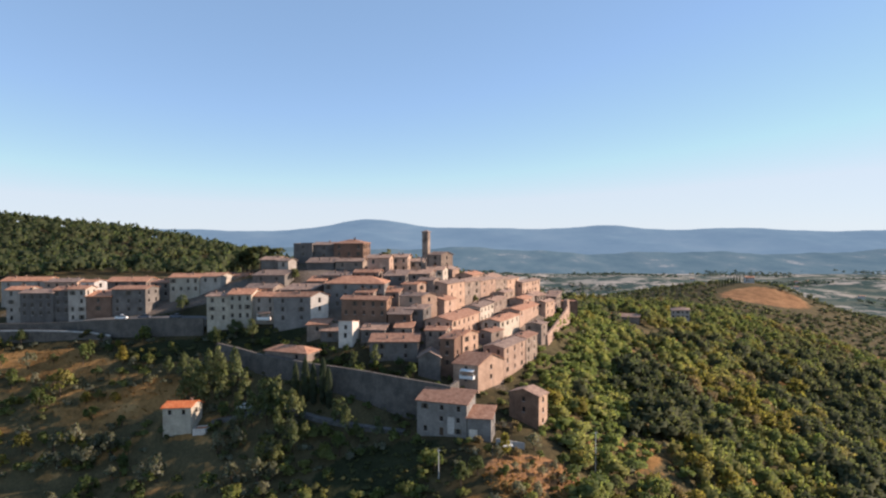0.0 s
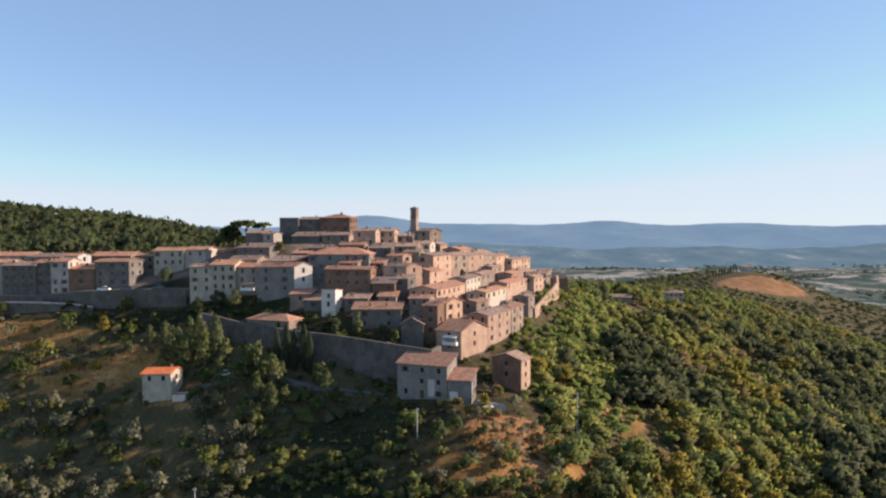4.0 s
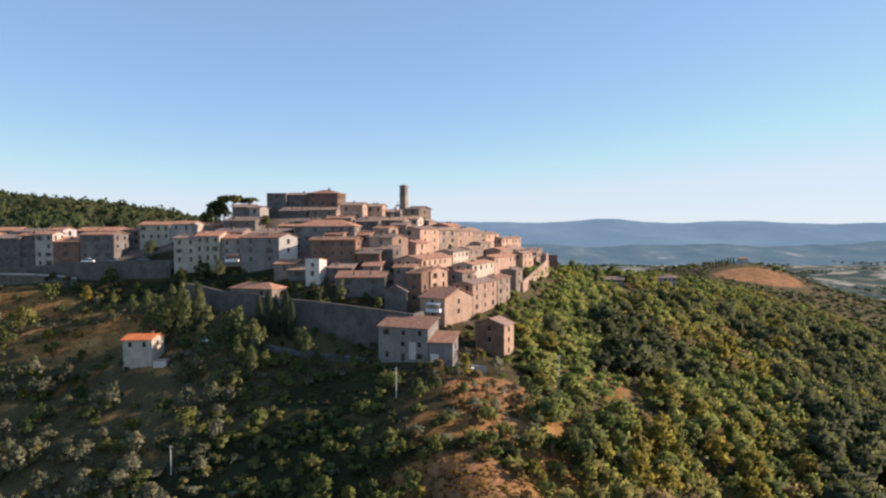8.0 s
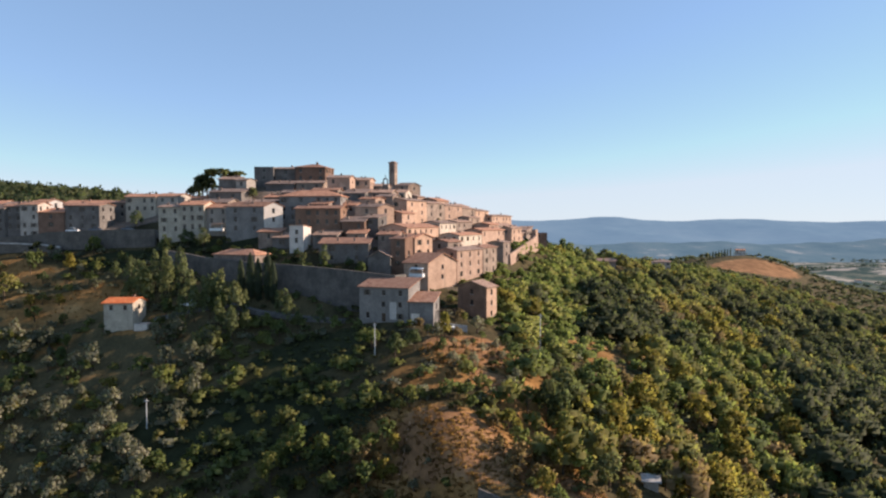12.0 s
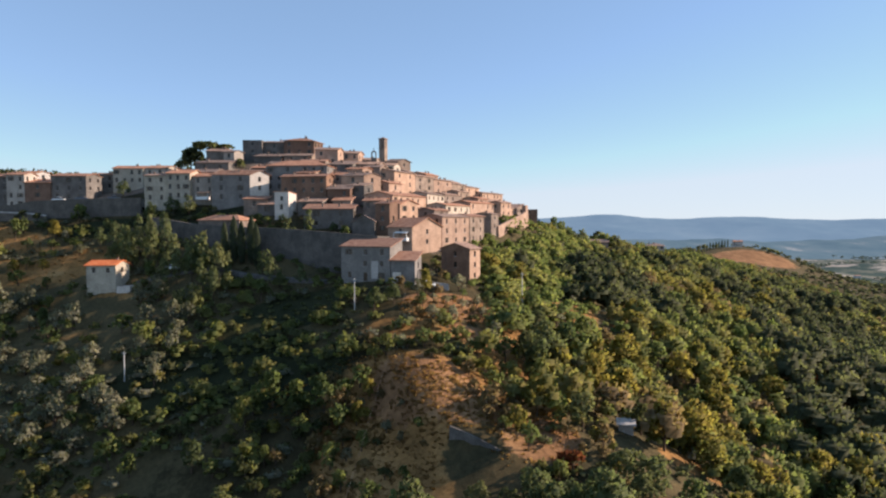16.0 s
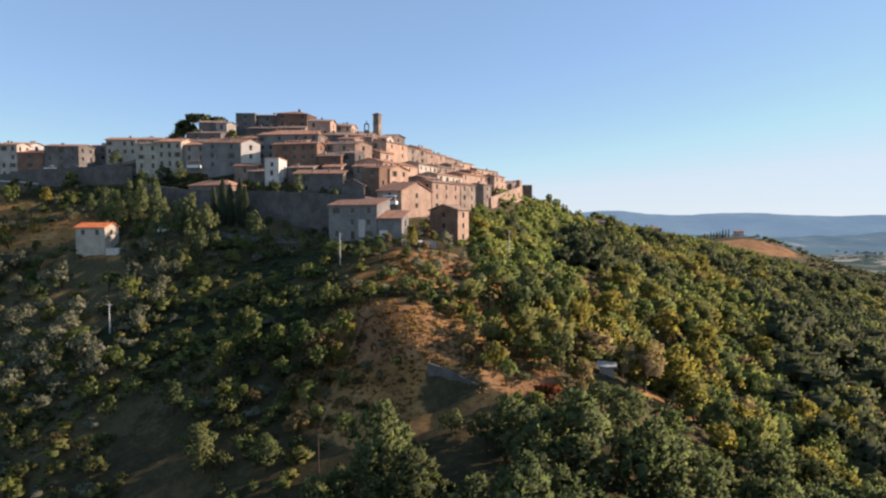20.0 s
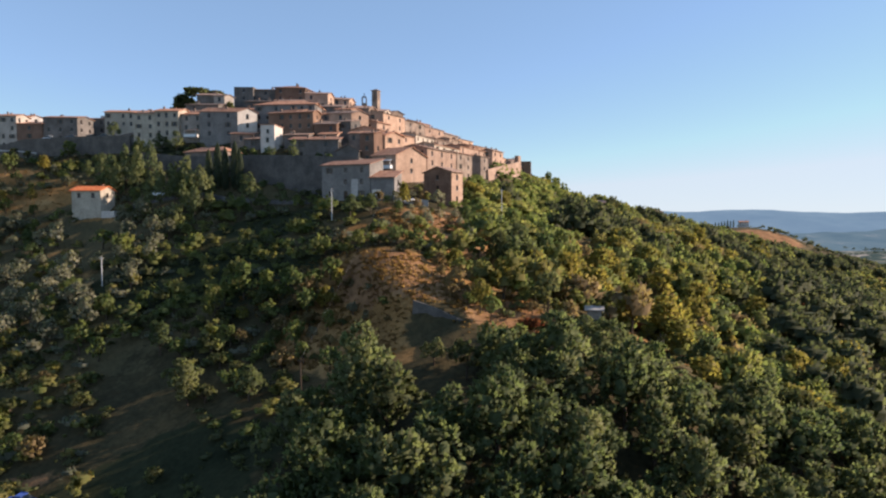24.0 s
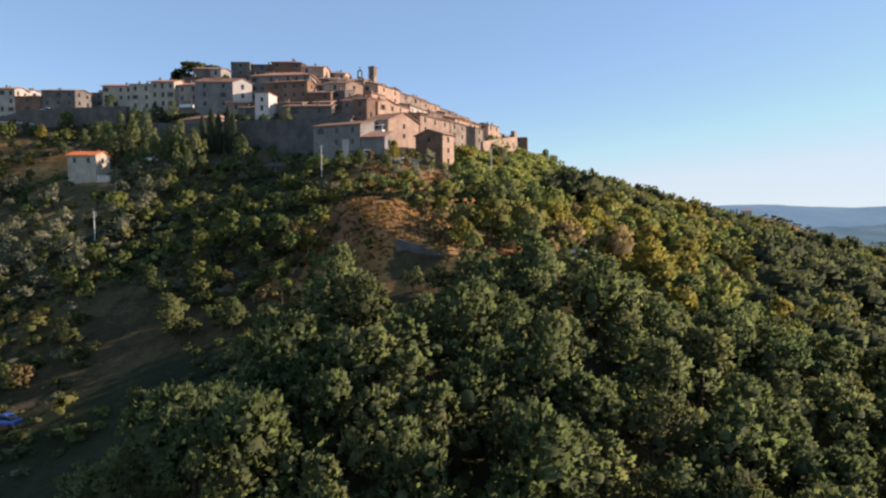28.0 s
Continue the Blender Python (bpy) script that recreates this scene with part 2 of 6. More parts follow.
gcol = cover(gt, "street", grain, gcol, ramp(gt, patchy, [(0.3, (0.12, 0.10, 0.085)), (0.7, (0.21, 0.175, 0.15))]), 0.2)
gcol = mix(gt, "MULTIPLY", 0.85, gcol, ramp(gt, grain, [(0.3, (0.55, 0.52, 0.5)), (0.65, (1.25, 1.2, 1.1))]))
gt.links.new(gcol, gb.inputs["Base Color"])
bump(gt, gb, grain, 0.8, 0.25)


def far_land(name, stops, cell):
    """Farmland far below: fields in patches, hedges and woods between them."""
    m, t, b = material(name, 1.0, 0.0)
    geo = t.nodes.new("ShaderNodeNewGeometry")
    turn = node(t, "ShaderNodeMapping", Scale=(0.55, 1.0, 1.0), Rotation=(0, 0, 0.25))
    t.links.new(geo.outputs["Position"], turn.inputs[0])
    v = node(t, "ShaderNodeTexVoronoi", Scale=cell)
    t.links.new(turn.outputs[0], v.inputs["Vector"])
    sep = t.nodes.new("ShaderNodeSeparateColor")
    t.links.new(v.outputs["Color"], sep.inputs[0])
    col = ramp(t, sep.outputs[0], stops)
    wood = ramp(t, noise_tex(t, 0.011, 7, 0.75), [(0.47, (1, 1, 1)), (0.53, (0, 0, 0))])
    # blue-green woods, the distance haze put into their colour
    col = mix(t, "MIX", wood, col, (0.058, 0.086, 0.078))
    t.links.new(col, b.inputs["Base Color"])
    return m


# field colours greyed by the haze painted into them
VALLEY = far_land("hazy_valley_fields", [(0.15, (0.11, 0.128, 0.105)), (0.35, (0.17, 0.175, 0.14)), (0.5, (0.30, 0.275, 0.235)), (0.8, (0.42, 0.375, 0.32)), (1.0, (0.22, 0.225, 0.19))], 0.011)


# the lie of the land: the sum of rounded hills over a low plain
PLAIN = -110.0
HILLS_350 = [
    (-150, 400, 192.4), (-650, 900, 133.1), (600, 900, 64.2),
]
HILLS_180 = [
    (-150, 650, -4.8), (-750, 500, 83.0), (450, 1100, 9.7), (0, 950, -31.6),
    (750, 1100, -9.8), (600, 350, 19.8), (300, 950, 41.4), (-900, 950, 31.9),
    (-450, 1100, 21.3),
    (420, 1520, 22.0), (950, 1850, 34.0), (-100, 1750, 20.0), (1500, 2100, 30.0), (700, 2350, 26.0), (100, 2500, 30.0), (1750, 1500, 24.0),
]
HILLS_80 = [
    (-150, 580, -13.0),
    (230, 540, 7.5),
    (-240, 250, -1.8), (390, 810, 19.0), (40, 460, -23.6), (-240, 40, -15.3),
    (40, -100, 31.1), (-170, 390, -15.6), (-380, 460, -6.4), (250, 40, 20.7),
    (-450, 250, 23.1), (320, 670, 12.3), (110, 740, -20.6), (180, 460, 6.7),
    (-100, 460, -15.1), (-450, 600, 9.9), (-310, 390, -13.2), (-30, 670, -11.1),
]
HILLS_40 = [
    (-100, 140, -15.9), (-60, 60, -13.5), (100, 220, 1.7), (-20, 300, 18.1),
    (180, 260, -3.1), (192, 302, -8.0), (425, 795, 7.5), (396, 820, 2.5), (-60, 380, -12.9), (100, 380, 6.5),
]
HILLS_22 = [
    (-78, 255, 7.0),
    (-8, 238, -0.3), (102, 128, -2.6), (14, 150, 14.0), (36, 84, 7.2),
    (-140, 172, -7.4), (14, 194, 3.8), (-52, 238, 6.8), (36, 260, 10.9),
    (14, 106, 7.8), (-30, 194, 6.5), (-96, 40, -5.6), (58, 172, 6.1),
    (58, 304, 5.5), (36, 216, 5.9), (80, 84, 4.8), (-118, 216, 3.4),
    (14, 40, 4.3), (58, 128, 2.1), (-52, 150, 3.0), (-8, 216, 11.4),
    (-74, 216, 3.6), (-30, 260, 8.1), (58, 238, -3.7),
]
HILLS_14 = [(53, 108, 6.0), (42, 74, 3.0), (14, 66, 2.5), (7, 97, -2.6)]
HILLS_8 = [(16, 117, 1.6), (19, 99.5, 2.0), (28, 95, -0.6)]


def land(x, y):
    x, y = np.asarray(x, float), np.asarray(y, float)
    z = np.full(np.broadcast(x, y).shape, PLAIN)
    for size, hills in ((8, HILLS_8), (14, HILLS_14), (350, HILLS_350), (180, HILLS_180), (80, HILLS_80), (40, HILLS_40), (22, HILLS_22)):
        for hx, hy, h in hills:
            z = z + h * np.exp(-((x - hx) ** 2 + (y - hy) ** 2) / (2 * size * size))
    bank = ((x - 18) * 0.63 + (y - 104.5) * 0.78 - 0.07 * np.clip(18 - x, 0, 9) ** 2) / 2.2
    z = z + 2.7 * np.tanh(bank) * np.exp(-((x - 13) ** 2 + (y - 106) ** 2) / (2 * 13.0 ** 2))
    terraced = np.exp(-(((x + 95) / 48) ** 4) - ((y - 162) / 42) ** 4)
    z = z + 0.62 * terraced * np.sin(z * 2 * math.pi / 4.0)
    return z + 0.5 * np.sin(x * 0.23 + 1.7 * np.sin(y * 0.11)) * np.sin(y * 0.19) * np.exp(-((x / 400) ** 2 + (y / 500) ** 2))


def land_at(x, y):
    return float(land(x, y))


def spread(steps):
    """Grid lines: (start, step) pairs, each step kept until the next start."""
    out = []
    for (a, s), (b, _) in zip(steps, steps[1:]):
        out += list(np.arange(a, b - 1e-6, s))
    return np.array(out + [steps[-1][0]])


def inside(x, y, cx, cy, rx, ry, turn=0.0):
    """Below 1 within an oval patch."""
    c, s = math.cos(radians(turn)), math.sin(radians(turn))
    dx, dy = x - cx, y - cy
    return ((dx * c + dy * s) / rx) ** 2 + ((-dx * s + dy * c) / ry) ** 2


gx = spread([(-4900, 300), (-1000, 60), (-400, 12), (-180, 2.5), (150, 5), (420, 20), (1000, 100), (2200, 300), (4900, 1)])
gy = spread([(-900, 60), (-60, 10), (30, 2.5), (330, 5), (560, 12), (1000, 60), (2700, 200), (4700, 1)])
X, Y = np.meshgrid(gx, gy)
Zg = land(X, Y)
nx, ny = len(gx), len(gy)
quads = [(j * nx + i, j * nx + i + 1, j * nx + nx + i + 1, j * nx + nx + i) for j in range(ny - 1) for i in range(nx - 1)]
ground_mesh = bpy.data.meshes.new("ground")
ground_mesh.from_pydata(np.stack([X, Y, Zg], -1).reshape(-1, 3).tolist(), [], quads)
for m in (HILLSIDE, VALLEY):
    ground_mesh.materials.append(m)
covers = {k: np.zeros(X.shape) for k in ("bank", "dry", "earth", "bramble", "street")}


def patch(cover_name, px, py, rx, ry, turn=0.0):
    covers[cover_name] = np.maximum(covers[cover_name], np.clip(1.6 - 1.1 * inside(X, Y, px, py, rx, ry, turn), 0, 1))


patch("bank", -85, 150, 80, 60)
tread = 0.5 - 0.5 * np.cos((Zg / 4.0 + 0.25) * 2 * math.pi)
covers["dry"] = np.where((X < -50) & (X > -200) & (Y > 125) & (Y < 214), tread * np.clip((Y - 110) / 80, 0.25, 0.62), 0)
patch("dry", -130, 204, 24, 6, -5)
patch("dry", -95, 189, 20, 6, 10)
patch("dry", 13, 119, 17, 8, -12)
patch("dry", 8, 107, 13, 9, -30)
patch("dry", 12, 98, 10, 5, -30)
patch("dry", 30, 115, 11, 9, 20)
patch("earth", 18, 115, 14, 8, -30)
patch("earth", 35, 104, 7, 6, 10)
patch("dry", 21, 147, 10, 4.5, 20)
patch("earth", 24, 145, 4, 2, 20)
patch("earth", 27, 138, 7, 4)
patch("dry", 34, 132, 12, 7, 10)
patch("dry", 12, 136, 10, 4, 0)
patch("earth", 22, 150, 13, 5, 10)
patch("dry", 33, 146, 8, 6, 0)
patch("dry", 84, 190, 13, 2.4, -20)
patch("dry", 72, 221, 13, 3, -32)
patch("dry", 95, 286, 4, 9)
patch("earth", 41, 173, 7, 4)
patch("dry", 176, 325, 5, 16, 0)
patch("dry", 190, 316, 10, 3)
patch("dry", 62, 110, 6, 4)
patch("earth", 378, 742, 56, 38, 22)
patch("earth", -36, 84, 9, 2.5, 10)
gap = 0.5 + 0.5 * np.sin(X * 0.06 + 1.3 * np.sin(Y * 0.045)) * np.sin(Y * 0.07 - X * 0.025)
covers["bank"] = np.maximum(covers["bank"], np.where((X > 30) & (Y > 95), 0.62, 0))
covers["dry"] = np.maximum(covers["dry"], np.where((X > 40) & (X < 420) & (Y > 130) & (Y < 620), np.clip((gap - 0.68) * 1.8, 0, 0.62), 0))
# darkened scrub laid where the hillside lies in shadow
patch("bramble", -17, 154, 17, 9, 12)
patch("bramble", -34, 136, 24, 10, 6)
patch("bramble", -12, 128, 12, 8, 0)
patch("bramble", -75, 208, 34, 5, 4)
patch("bramble", -12, 74, 18, 16, 40)
patch("street", -12, 245, 44, 42)
patch("street", -115, 238, 48, 10)
patch("street", -14, 202, 34, 6, -20)
patch("street", 24, 250, 16, 46, -24)
for k, v in covers.items():
    ground_mesh.attributes.new(k, "FLOAT", "POINT").data.foreach_set("value", v.astype(np.float32).reshape(-1))
cx, cy = (X[:-1, :-1] + X[1:, 1:]) / 2, (Y[:-1, :-1] + Y[1:, 1:]) / 2
kind = ((cy > 1150) | (np.abs(cx) > 1150)).astype(np.int32)
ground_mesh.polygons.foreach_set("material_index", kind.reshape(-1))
ground_mesh.polygons.foreach_set("use_smooth", np.ones(kind.size, bool))
ground_mesh.update()
tagged(new("ground", ground_mesh), "hillside of scrub, dry grass and terraces above a farmed valley", "ground", kind="structure")

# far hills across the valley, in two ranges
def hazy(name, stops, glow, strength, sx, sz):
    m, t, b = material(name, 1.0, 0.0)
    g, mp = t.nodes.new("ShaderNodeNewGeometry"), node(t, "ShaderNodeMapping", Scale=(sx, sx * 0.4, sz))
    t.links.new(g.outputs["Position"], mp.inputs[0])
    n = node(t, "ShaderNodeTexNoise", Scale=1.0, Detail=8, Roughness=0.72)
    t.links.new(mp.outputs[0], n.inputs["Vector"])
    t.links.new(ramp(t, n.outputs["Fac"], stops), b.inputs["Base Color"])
    # blue base tones and this emission paint the haze of distance onto the hills
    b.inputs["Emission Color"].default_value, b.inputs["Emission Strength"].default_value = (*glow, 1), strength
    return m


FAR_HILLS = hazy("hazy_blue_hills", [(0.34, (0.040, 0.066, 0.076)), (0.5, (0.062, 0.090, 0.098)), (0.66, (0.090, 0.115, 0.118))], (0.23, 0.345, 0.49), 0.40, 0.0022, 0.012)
NEAR_HILLS = hazy("hazy_wooded_foothills", [(0.36, (0.036, 0.058, 0.060)), (0.5, (0.058, 0.084, 0.082)), (0.60, (0.085, 0.105, 0.098)), (0.66, (0.23, 0.215, 0.185)), (0.74, (0.12, 0.13, 0.115))], (0.20, 0.32, 0.45), 0.25, 0.006, 0.03)


def skyline(x):
    z = 84 + 5 * np.sin(x * 0.0021 + 1) + 3 * np.sin(x * 0.0063) + 1.5 * np.sin(x * 0.017) + 0.8 * np.sin(x * 0.041)
    for px, h, s in ((-520, 72, 330), (-1500, -10, 300), (1180, 26, 260), (2100, 12, 300), (3000, -18, 500)):
        z = z + h * np.exp(-(((x - px) / s) ** 2))
    return z


def foothills(x):
    return -34 + 14 * np.sin(x * 0.0017 + 2.2) + 9 * np.sin(x * 0.0052 + 0.6) + 5 * np.sin(x * 0.013) + 2 * np.sin(x * 0.037)


def hill_range(name, crest, steps, far, mat, label):
    hx = np.arange(-4800, 4801, 40.0)
    rows = []
    for k, (yy, f) in enumerate(steps):
        f = np.clip(f + (0.07 * np.sin(hx * 0.004 + k * 1.3) + 0.06 * np.sin(hx * 0.011 + k * 2.1)) * min(1, f * 4) * (0 < f < 1), 0, 1)
        z = PLAIN - 1 + (crest(hx) - PLAIN + 1) * f
        rows.append(np.stack([15 + (hx - 15) * far, np.full_like(hx, yy * far), 70 + (z - 70) * far], -1))
    n = len(hx)
    hm = bpy.data.meshes.new(name)
    hm.from_pydata(np.concatenate(rows).tolist(), [], [(j * n + i, j * n + i + 1, j * n + n + i + 1, j * n + n + i) for j in range(len(rows) - 1) for i in range(n - 1)])
    hm.materials.append(mat)
    hm.polygons.foreach_set("use_smooth", np.ones(len(hm.polygons), bool))
    tagged(new(name, hm), label, "hills", kind="structure")


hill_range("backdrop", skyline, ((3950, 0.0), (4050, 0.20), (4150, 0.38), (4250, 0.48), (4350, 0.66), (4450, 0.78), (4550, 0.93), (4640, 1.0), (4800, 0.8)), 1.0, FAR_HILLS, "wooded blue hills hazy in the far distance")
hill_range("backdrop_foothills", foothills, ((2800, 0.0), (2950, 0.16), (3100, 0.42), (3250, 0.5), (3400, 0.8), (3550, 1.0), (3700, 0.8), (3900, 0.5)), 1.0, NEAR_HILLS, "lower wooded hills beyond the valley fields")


# building kit
def mesh_of(name, verts, faces, mat, smooth=False):
    me = bpy.data.meshes.new(name)
    me.from_pydata([tuple(v) for v in verts], [], faces)
    if mat:
        me.materials.append(mat)
    me.update()
    if smooth:
        me.polygons.foreach_set("use_smooth", np.ones(len(me.polygons), bool))
    return me


def child(name, me, parent, m=None, label=""):
    ob = new(name, me)
    ob.parent = parent
    if m is not None:
        ob.matrix_basis = m
    return tagged(ob, label)


def box_data(x0, y0, z0, x1, y1, z1):
    v = [(x, y, z) for z in (z0, z1) for y in (y0, y1) for x in (x0, x1)]
    return v, [(0, 2, 3, 1), (4, 5, 7, 6), (0, 1, 5, 4), (1, 3, 7, 5), (3, 2, 6, 7), (2, 0, 4, 6)]


def join_data(*pieces):
    verts, faces = [], []
    for v, f in pieces:
        k = len(verts)
        verts += list(v)
        faces += [tuple(i + k for i in q) for q in f]
    return verts, faces


def slab(tops, thick):
    """A solid sheet below the given top faces (lists of points)."""
    index, verts, faces = {}, [], []
    for poly in tops:
        ids = []
        for p in poly:
            key = tuple(round(c, 3) for c in p)
            if key not in index:
                index[key] = len(verts)
                verts.append(Vector(p))
            ids.append(index[key])
        faces.append(tuple(ids))
    n = len(verts)
    edges = {}
    for f in faces:
        for a, b in zip(f, f[1:] + f[:1]):
            edges[(a, b)] = True
    rim = [(b, a, a + n, b + n) for a, b in edges if (b, a) not in edges]
    verts = verts + [v - Vector((0, 0, thick)) for v in verts]
    return verts, faces + [tuple(i + n for i in reversed(f)) for f in faces] + rim


# unit parts, shared by all houses: x along the wall, y outward, z up
def bars_frame(t):
    return join_data(box_data(-0.5, -0.03, -0.5, -0.5 + t, 0.03, 0.5), box_data(0.5 - t, -0.03, -0.5, 0.5, 0.03, 0.5),
                     box_data(-0.5 + t, -0.03, 0.5 - t, 0.5 - t, 0.03, 0.5), box_data(-0.5 + t, -0.03, -0.5, 0.5 - t, 0.03, -0.5 + t),
                     box_data(-0.035, -0.025, -0.5 + t, 0.035, 0.025, 0.5 - t))


UNIT_FRAME = mesh_of("window_frame", *bars_frame(0.09), WOOD)
UNIT_PANE = mesh_of("pane", *box_data(-0.46, -0.012, -0.46, 0.46, 0.008, 0.46), GLASS)
UNIT_SILL = mesh_of("sill", *box_data(-0.6, 0.0, -0.05, 0.6, 0.34, 0.05), CONCRETE)
slats = [box_data(-0.5, 0, -0.5, -0.40, 0.05, 0.5), box_data(0.40, 0, -0.5, 0.5, 0.05, 0.5)]
slats += [box_data(-0.40, 0.01, -0.5 + k / 9, 0.40, 0.04, -0.5 + k / 9 + 0.085) for k in range(9)]
UNIT_SHUTTER = mesh_of("shutter", *join_data(*slats), SHUTTER)
UNIT_DOOR = mesh_of("door", *join_data(box_data(-0.5, -0.03, 0, -0.02, 0.03, 1), box_data(0.02, -0.03, 0, 0.5, 0.03, 1), box_data(-0.02, -0.02, 0, 0.02, 0.02, 1)), WOOD)
UNIT_CHIMNEY = mesh_of("chimney", *join_data(box_data(-0.27, -0.24, -1.2, 0.27, 0.24, 0.55), box_data(-0.24, -0.2, 0.55, -0.17, 0.2, 0.72), box_data(0.17, -0.2, 0.55, 0.24, 0.2, 0.72)), STONE)
UNIT_CAP = mesh_of("chimney_cap", *box_data(-0.36, -0.32, 0.72, 0.36, 0.32, 0.80), TILE)


def facade(verts, faces, o, u, z0, z1, wide, holes, deep=0.25):
    """A wall from o along u with real openings; holes are (centre along, centre height, width, height). u x up points inward."""
    inward = Vector((-u.y, u.x, 0))
    xs = sorted({0.0, wide} | {round(c + s * w / 2, 3) for c, _, w, _ in holes for s in (-1, 1)})
    zs = sorted({z0, z1} | {round(c + s * h / 2, 3) for _, c, _, h in holes for s in (-1, 1)})

    def at(s, z, d=0.0):
        p = o + u * s + inward * d
        verts.append((p.x, p.y, z))
        return len(verts) - 1
    for a, b in zip(xs, xs[1:]):
        for c, d in zip(zs, zs[1:]):
            ma, mz = (a + b) / 2, (c + d) / 2
            if any(abs(ma - h[0]) < h[2] / 2 and abs(mz - h[1]) < h[3] / 2 for h in holes):
                continue
            faces.append((at(a, c), at(b, c), at(b, d), at(a, d)))
    for s, z, w, h in holes:
        a, b, c, d = s - w / 2, s + w / 2, z - h / 2, z + h / 2
        for p, q in (((a, c), (a, d)), ((a, d), (b, d)), ((b, d), (b, c)), ((b, c), (a, c))):
            faces.append((at(*p), at(*q), at(*q, deep), at(*p, deep)))
        faces.append((at(a, c, deep), at(b, c, deep), at(b, d, deep), at(a, d, deep)))


FOOTPRINTS = []
HOUSES = []


def windows_for(wide, zb, zt, rng, density, margin=1.0, storey=2.9):
    """Openings of a wall, in storeys down from the eaves."""
    out = []
    n = max(1, int((wide - 0.8) / 2.5 * density))
    if wide < 2.2 or density <= 0:
        return out
    z = zt - 1.45
    while z - 1.2 > zb:
        for k in range(n):
            if rng.random() < 0.92:
                c = wide * (k + 0.5) / n + rng.uniform(-0.1, 0.1)
                h = rng.choice((1.5, 1.6, 1.35))
                out.append((round(c, 2), round(z, 2), 0.95, h))
        z -= storey
    return out


def house(p0, p1, p2, eave, label, wall=STONE, roof="along", tile=TILE, pitch=0.30, front=1.0, side=1.0, over=0.45, shutters=0.15,
          chimneys=2, name="house", drop=0.0, door=False, base=None, left=0.0, category="house", storey=2.9, side_wall=None, patches=()):
    """A house on the corners front left, front right and back right; the fourth follows. roof: along (ridge along the front), across, hip,
    back and down (single slopes that rise to the back or to the front), flat."""
    a, b, c = (Vector((*p, 0)) for p in (p0, p1, p2))
    d = a + (c - b)
    rng = random.Random(round(a.x * 7 + a.y * 13 + eave * 3))
    around = [land_at(q.x, q.y) for q in (a, b, c, d)]
    foot = min(around) - 1.0 if base is None else base
    lowest = max(around[0], around[1]) + 0.2
    FOOTPRINTS.append(((a.x + c.x) / 2, (a.y + c.y) / 2, max((b - a).length, (c - b).length) / 2 + 1.0))
    root = tagged(new(name), label, category, "houses of the hill village" if category == "house" else "")
    root.location = (a.x, a.y, foot)
    off = Vector((a.x, a.y, foot))
    verts, faces, marks, gable_v, gable_f = [], [], [], [], []
    w, dep = (b - a).length, (c - b).length
    for o, e, dens, ground in ((a, b, front, max(around[0], around[1])), (b, c, side, max(around[1], around[2])), (c, d, 0.0, 0), (d, a, left, max(around[3], around[0]))):
        u = (e - o).normalized()
        holes = windows_for((e - o).length, ground + 0.3, eave, rng, dens, storey=storey)
        door_hole = None
        if door and o is a and dens > 0:
            door_hole = (w * 0.5, ground + 1.15, 1.1, 2.1)
            holes = [h for h in holes if abs(h[0] - door_hole[0]) > 1.1 or abs(h[1] - door_hole[1]) > 1.9] + [door_hole]
        if side_wall and o is b:
            facade(gable_v, gable_f, o, u, foot, eave, (e - o).length, holes)
        else:
            facade(verts, faces, o, u, foot, eave, (e - o).length, holes)
        marks += [(o, u, h, h is door_hole) for h in holes]
    f, s = (b - a), (c - b)

    def at(i, j, z):
        p = a + f * i + s * j
        return Vector((p.x, p.y, z))
    oi, oj = over / w, over / dep
    rise = pitch * (dep if roof in ("back", "down") else w if roof == "across" else dep) * (1.0 if roof in ("back", "down") else 0.5)
    lip = pitch * over
    t = 0.17
    e = eave + 0.10
    if roof == "along":
        tops = [[at(-oi, -oj, e - lip), at(1 + oi, -oj, e - lip), at(1 + oi, 0.5, e + rise), at(-oi, 0.5, e + rise)],
                [at(-oi, 0.5, e + rise), at(1 + oi, 0.5, e + rise), at(1 + oi, 1 + oj, e - lip), at(-oi, 1 + oj, e - lip)]]
        ends = [(at(1, 0, eave), at(1, 1, eave), at(1, 0.5, eave + rise)), (at(0, 1, eave), at(0, 0, eave), at(0, 0.5, eave + rise))]
        ridge = eave + rise
    elif roof == "across":
        tops = [[at(-oi, -oj, e - lip), at(0.5, -oj, e + rise), at(0.5, 1 + oj, e + rise), at(-oi, 1 + oj, e - lip)],
                [at(0.5, -oj, e + rise), at(1 + oi, -oj, e - lip), at(1 + oi, 1 + oj, e - lip), at(0.5, 1 + oj, e + rise)]]
        ends = [(at(0, 0, eave), at(1, 0, eave), at(0.5, 0, eave + rise)), (at(1, 1, eave), at(0, 1, eave), at(0.5, 1, eave + rise))]
        ridge = eave + rise
    elif roof == "hip":
        h = min(0.48, 0.5 * dep / w)
        r0, r1 = at(h, 0.5, e + rise), at(1 - h, 0.5, e + rise)
        q = [at(-oi, -oj, e - lip), at(1 + oi, -oj, e - lip), at(1 + oi, 1 + oj, e - lip), at(-oi, 1 + oj, e - lip)]
        tops = [[q[0], q[1], r1, r0], [q[1], q[2], r1], [q[2], q[3], r0, r1], [q[3], q[0], r0]]
        ends, ridge = [], eave + rise
    elif roof in ("back", "down"):
        zf, zk = (e - lip, e + rise + lip) if roof == "back" else (e + rise + lip, e - lip)
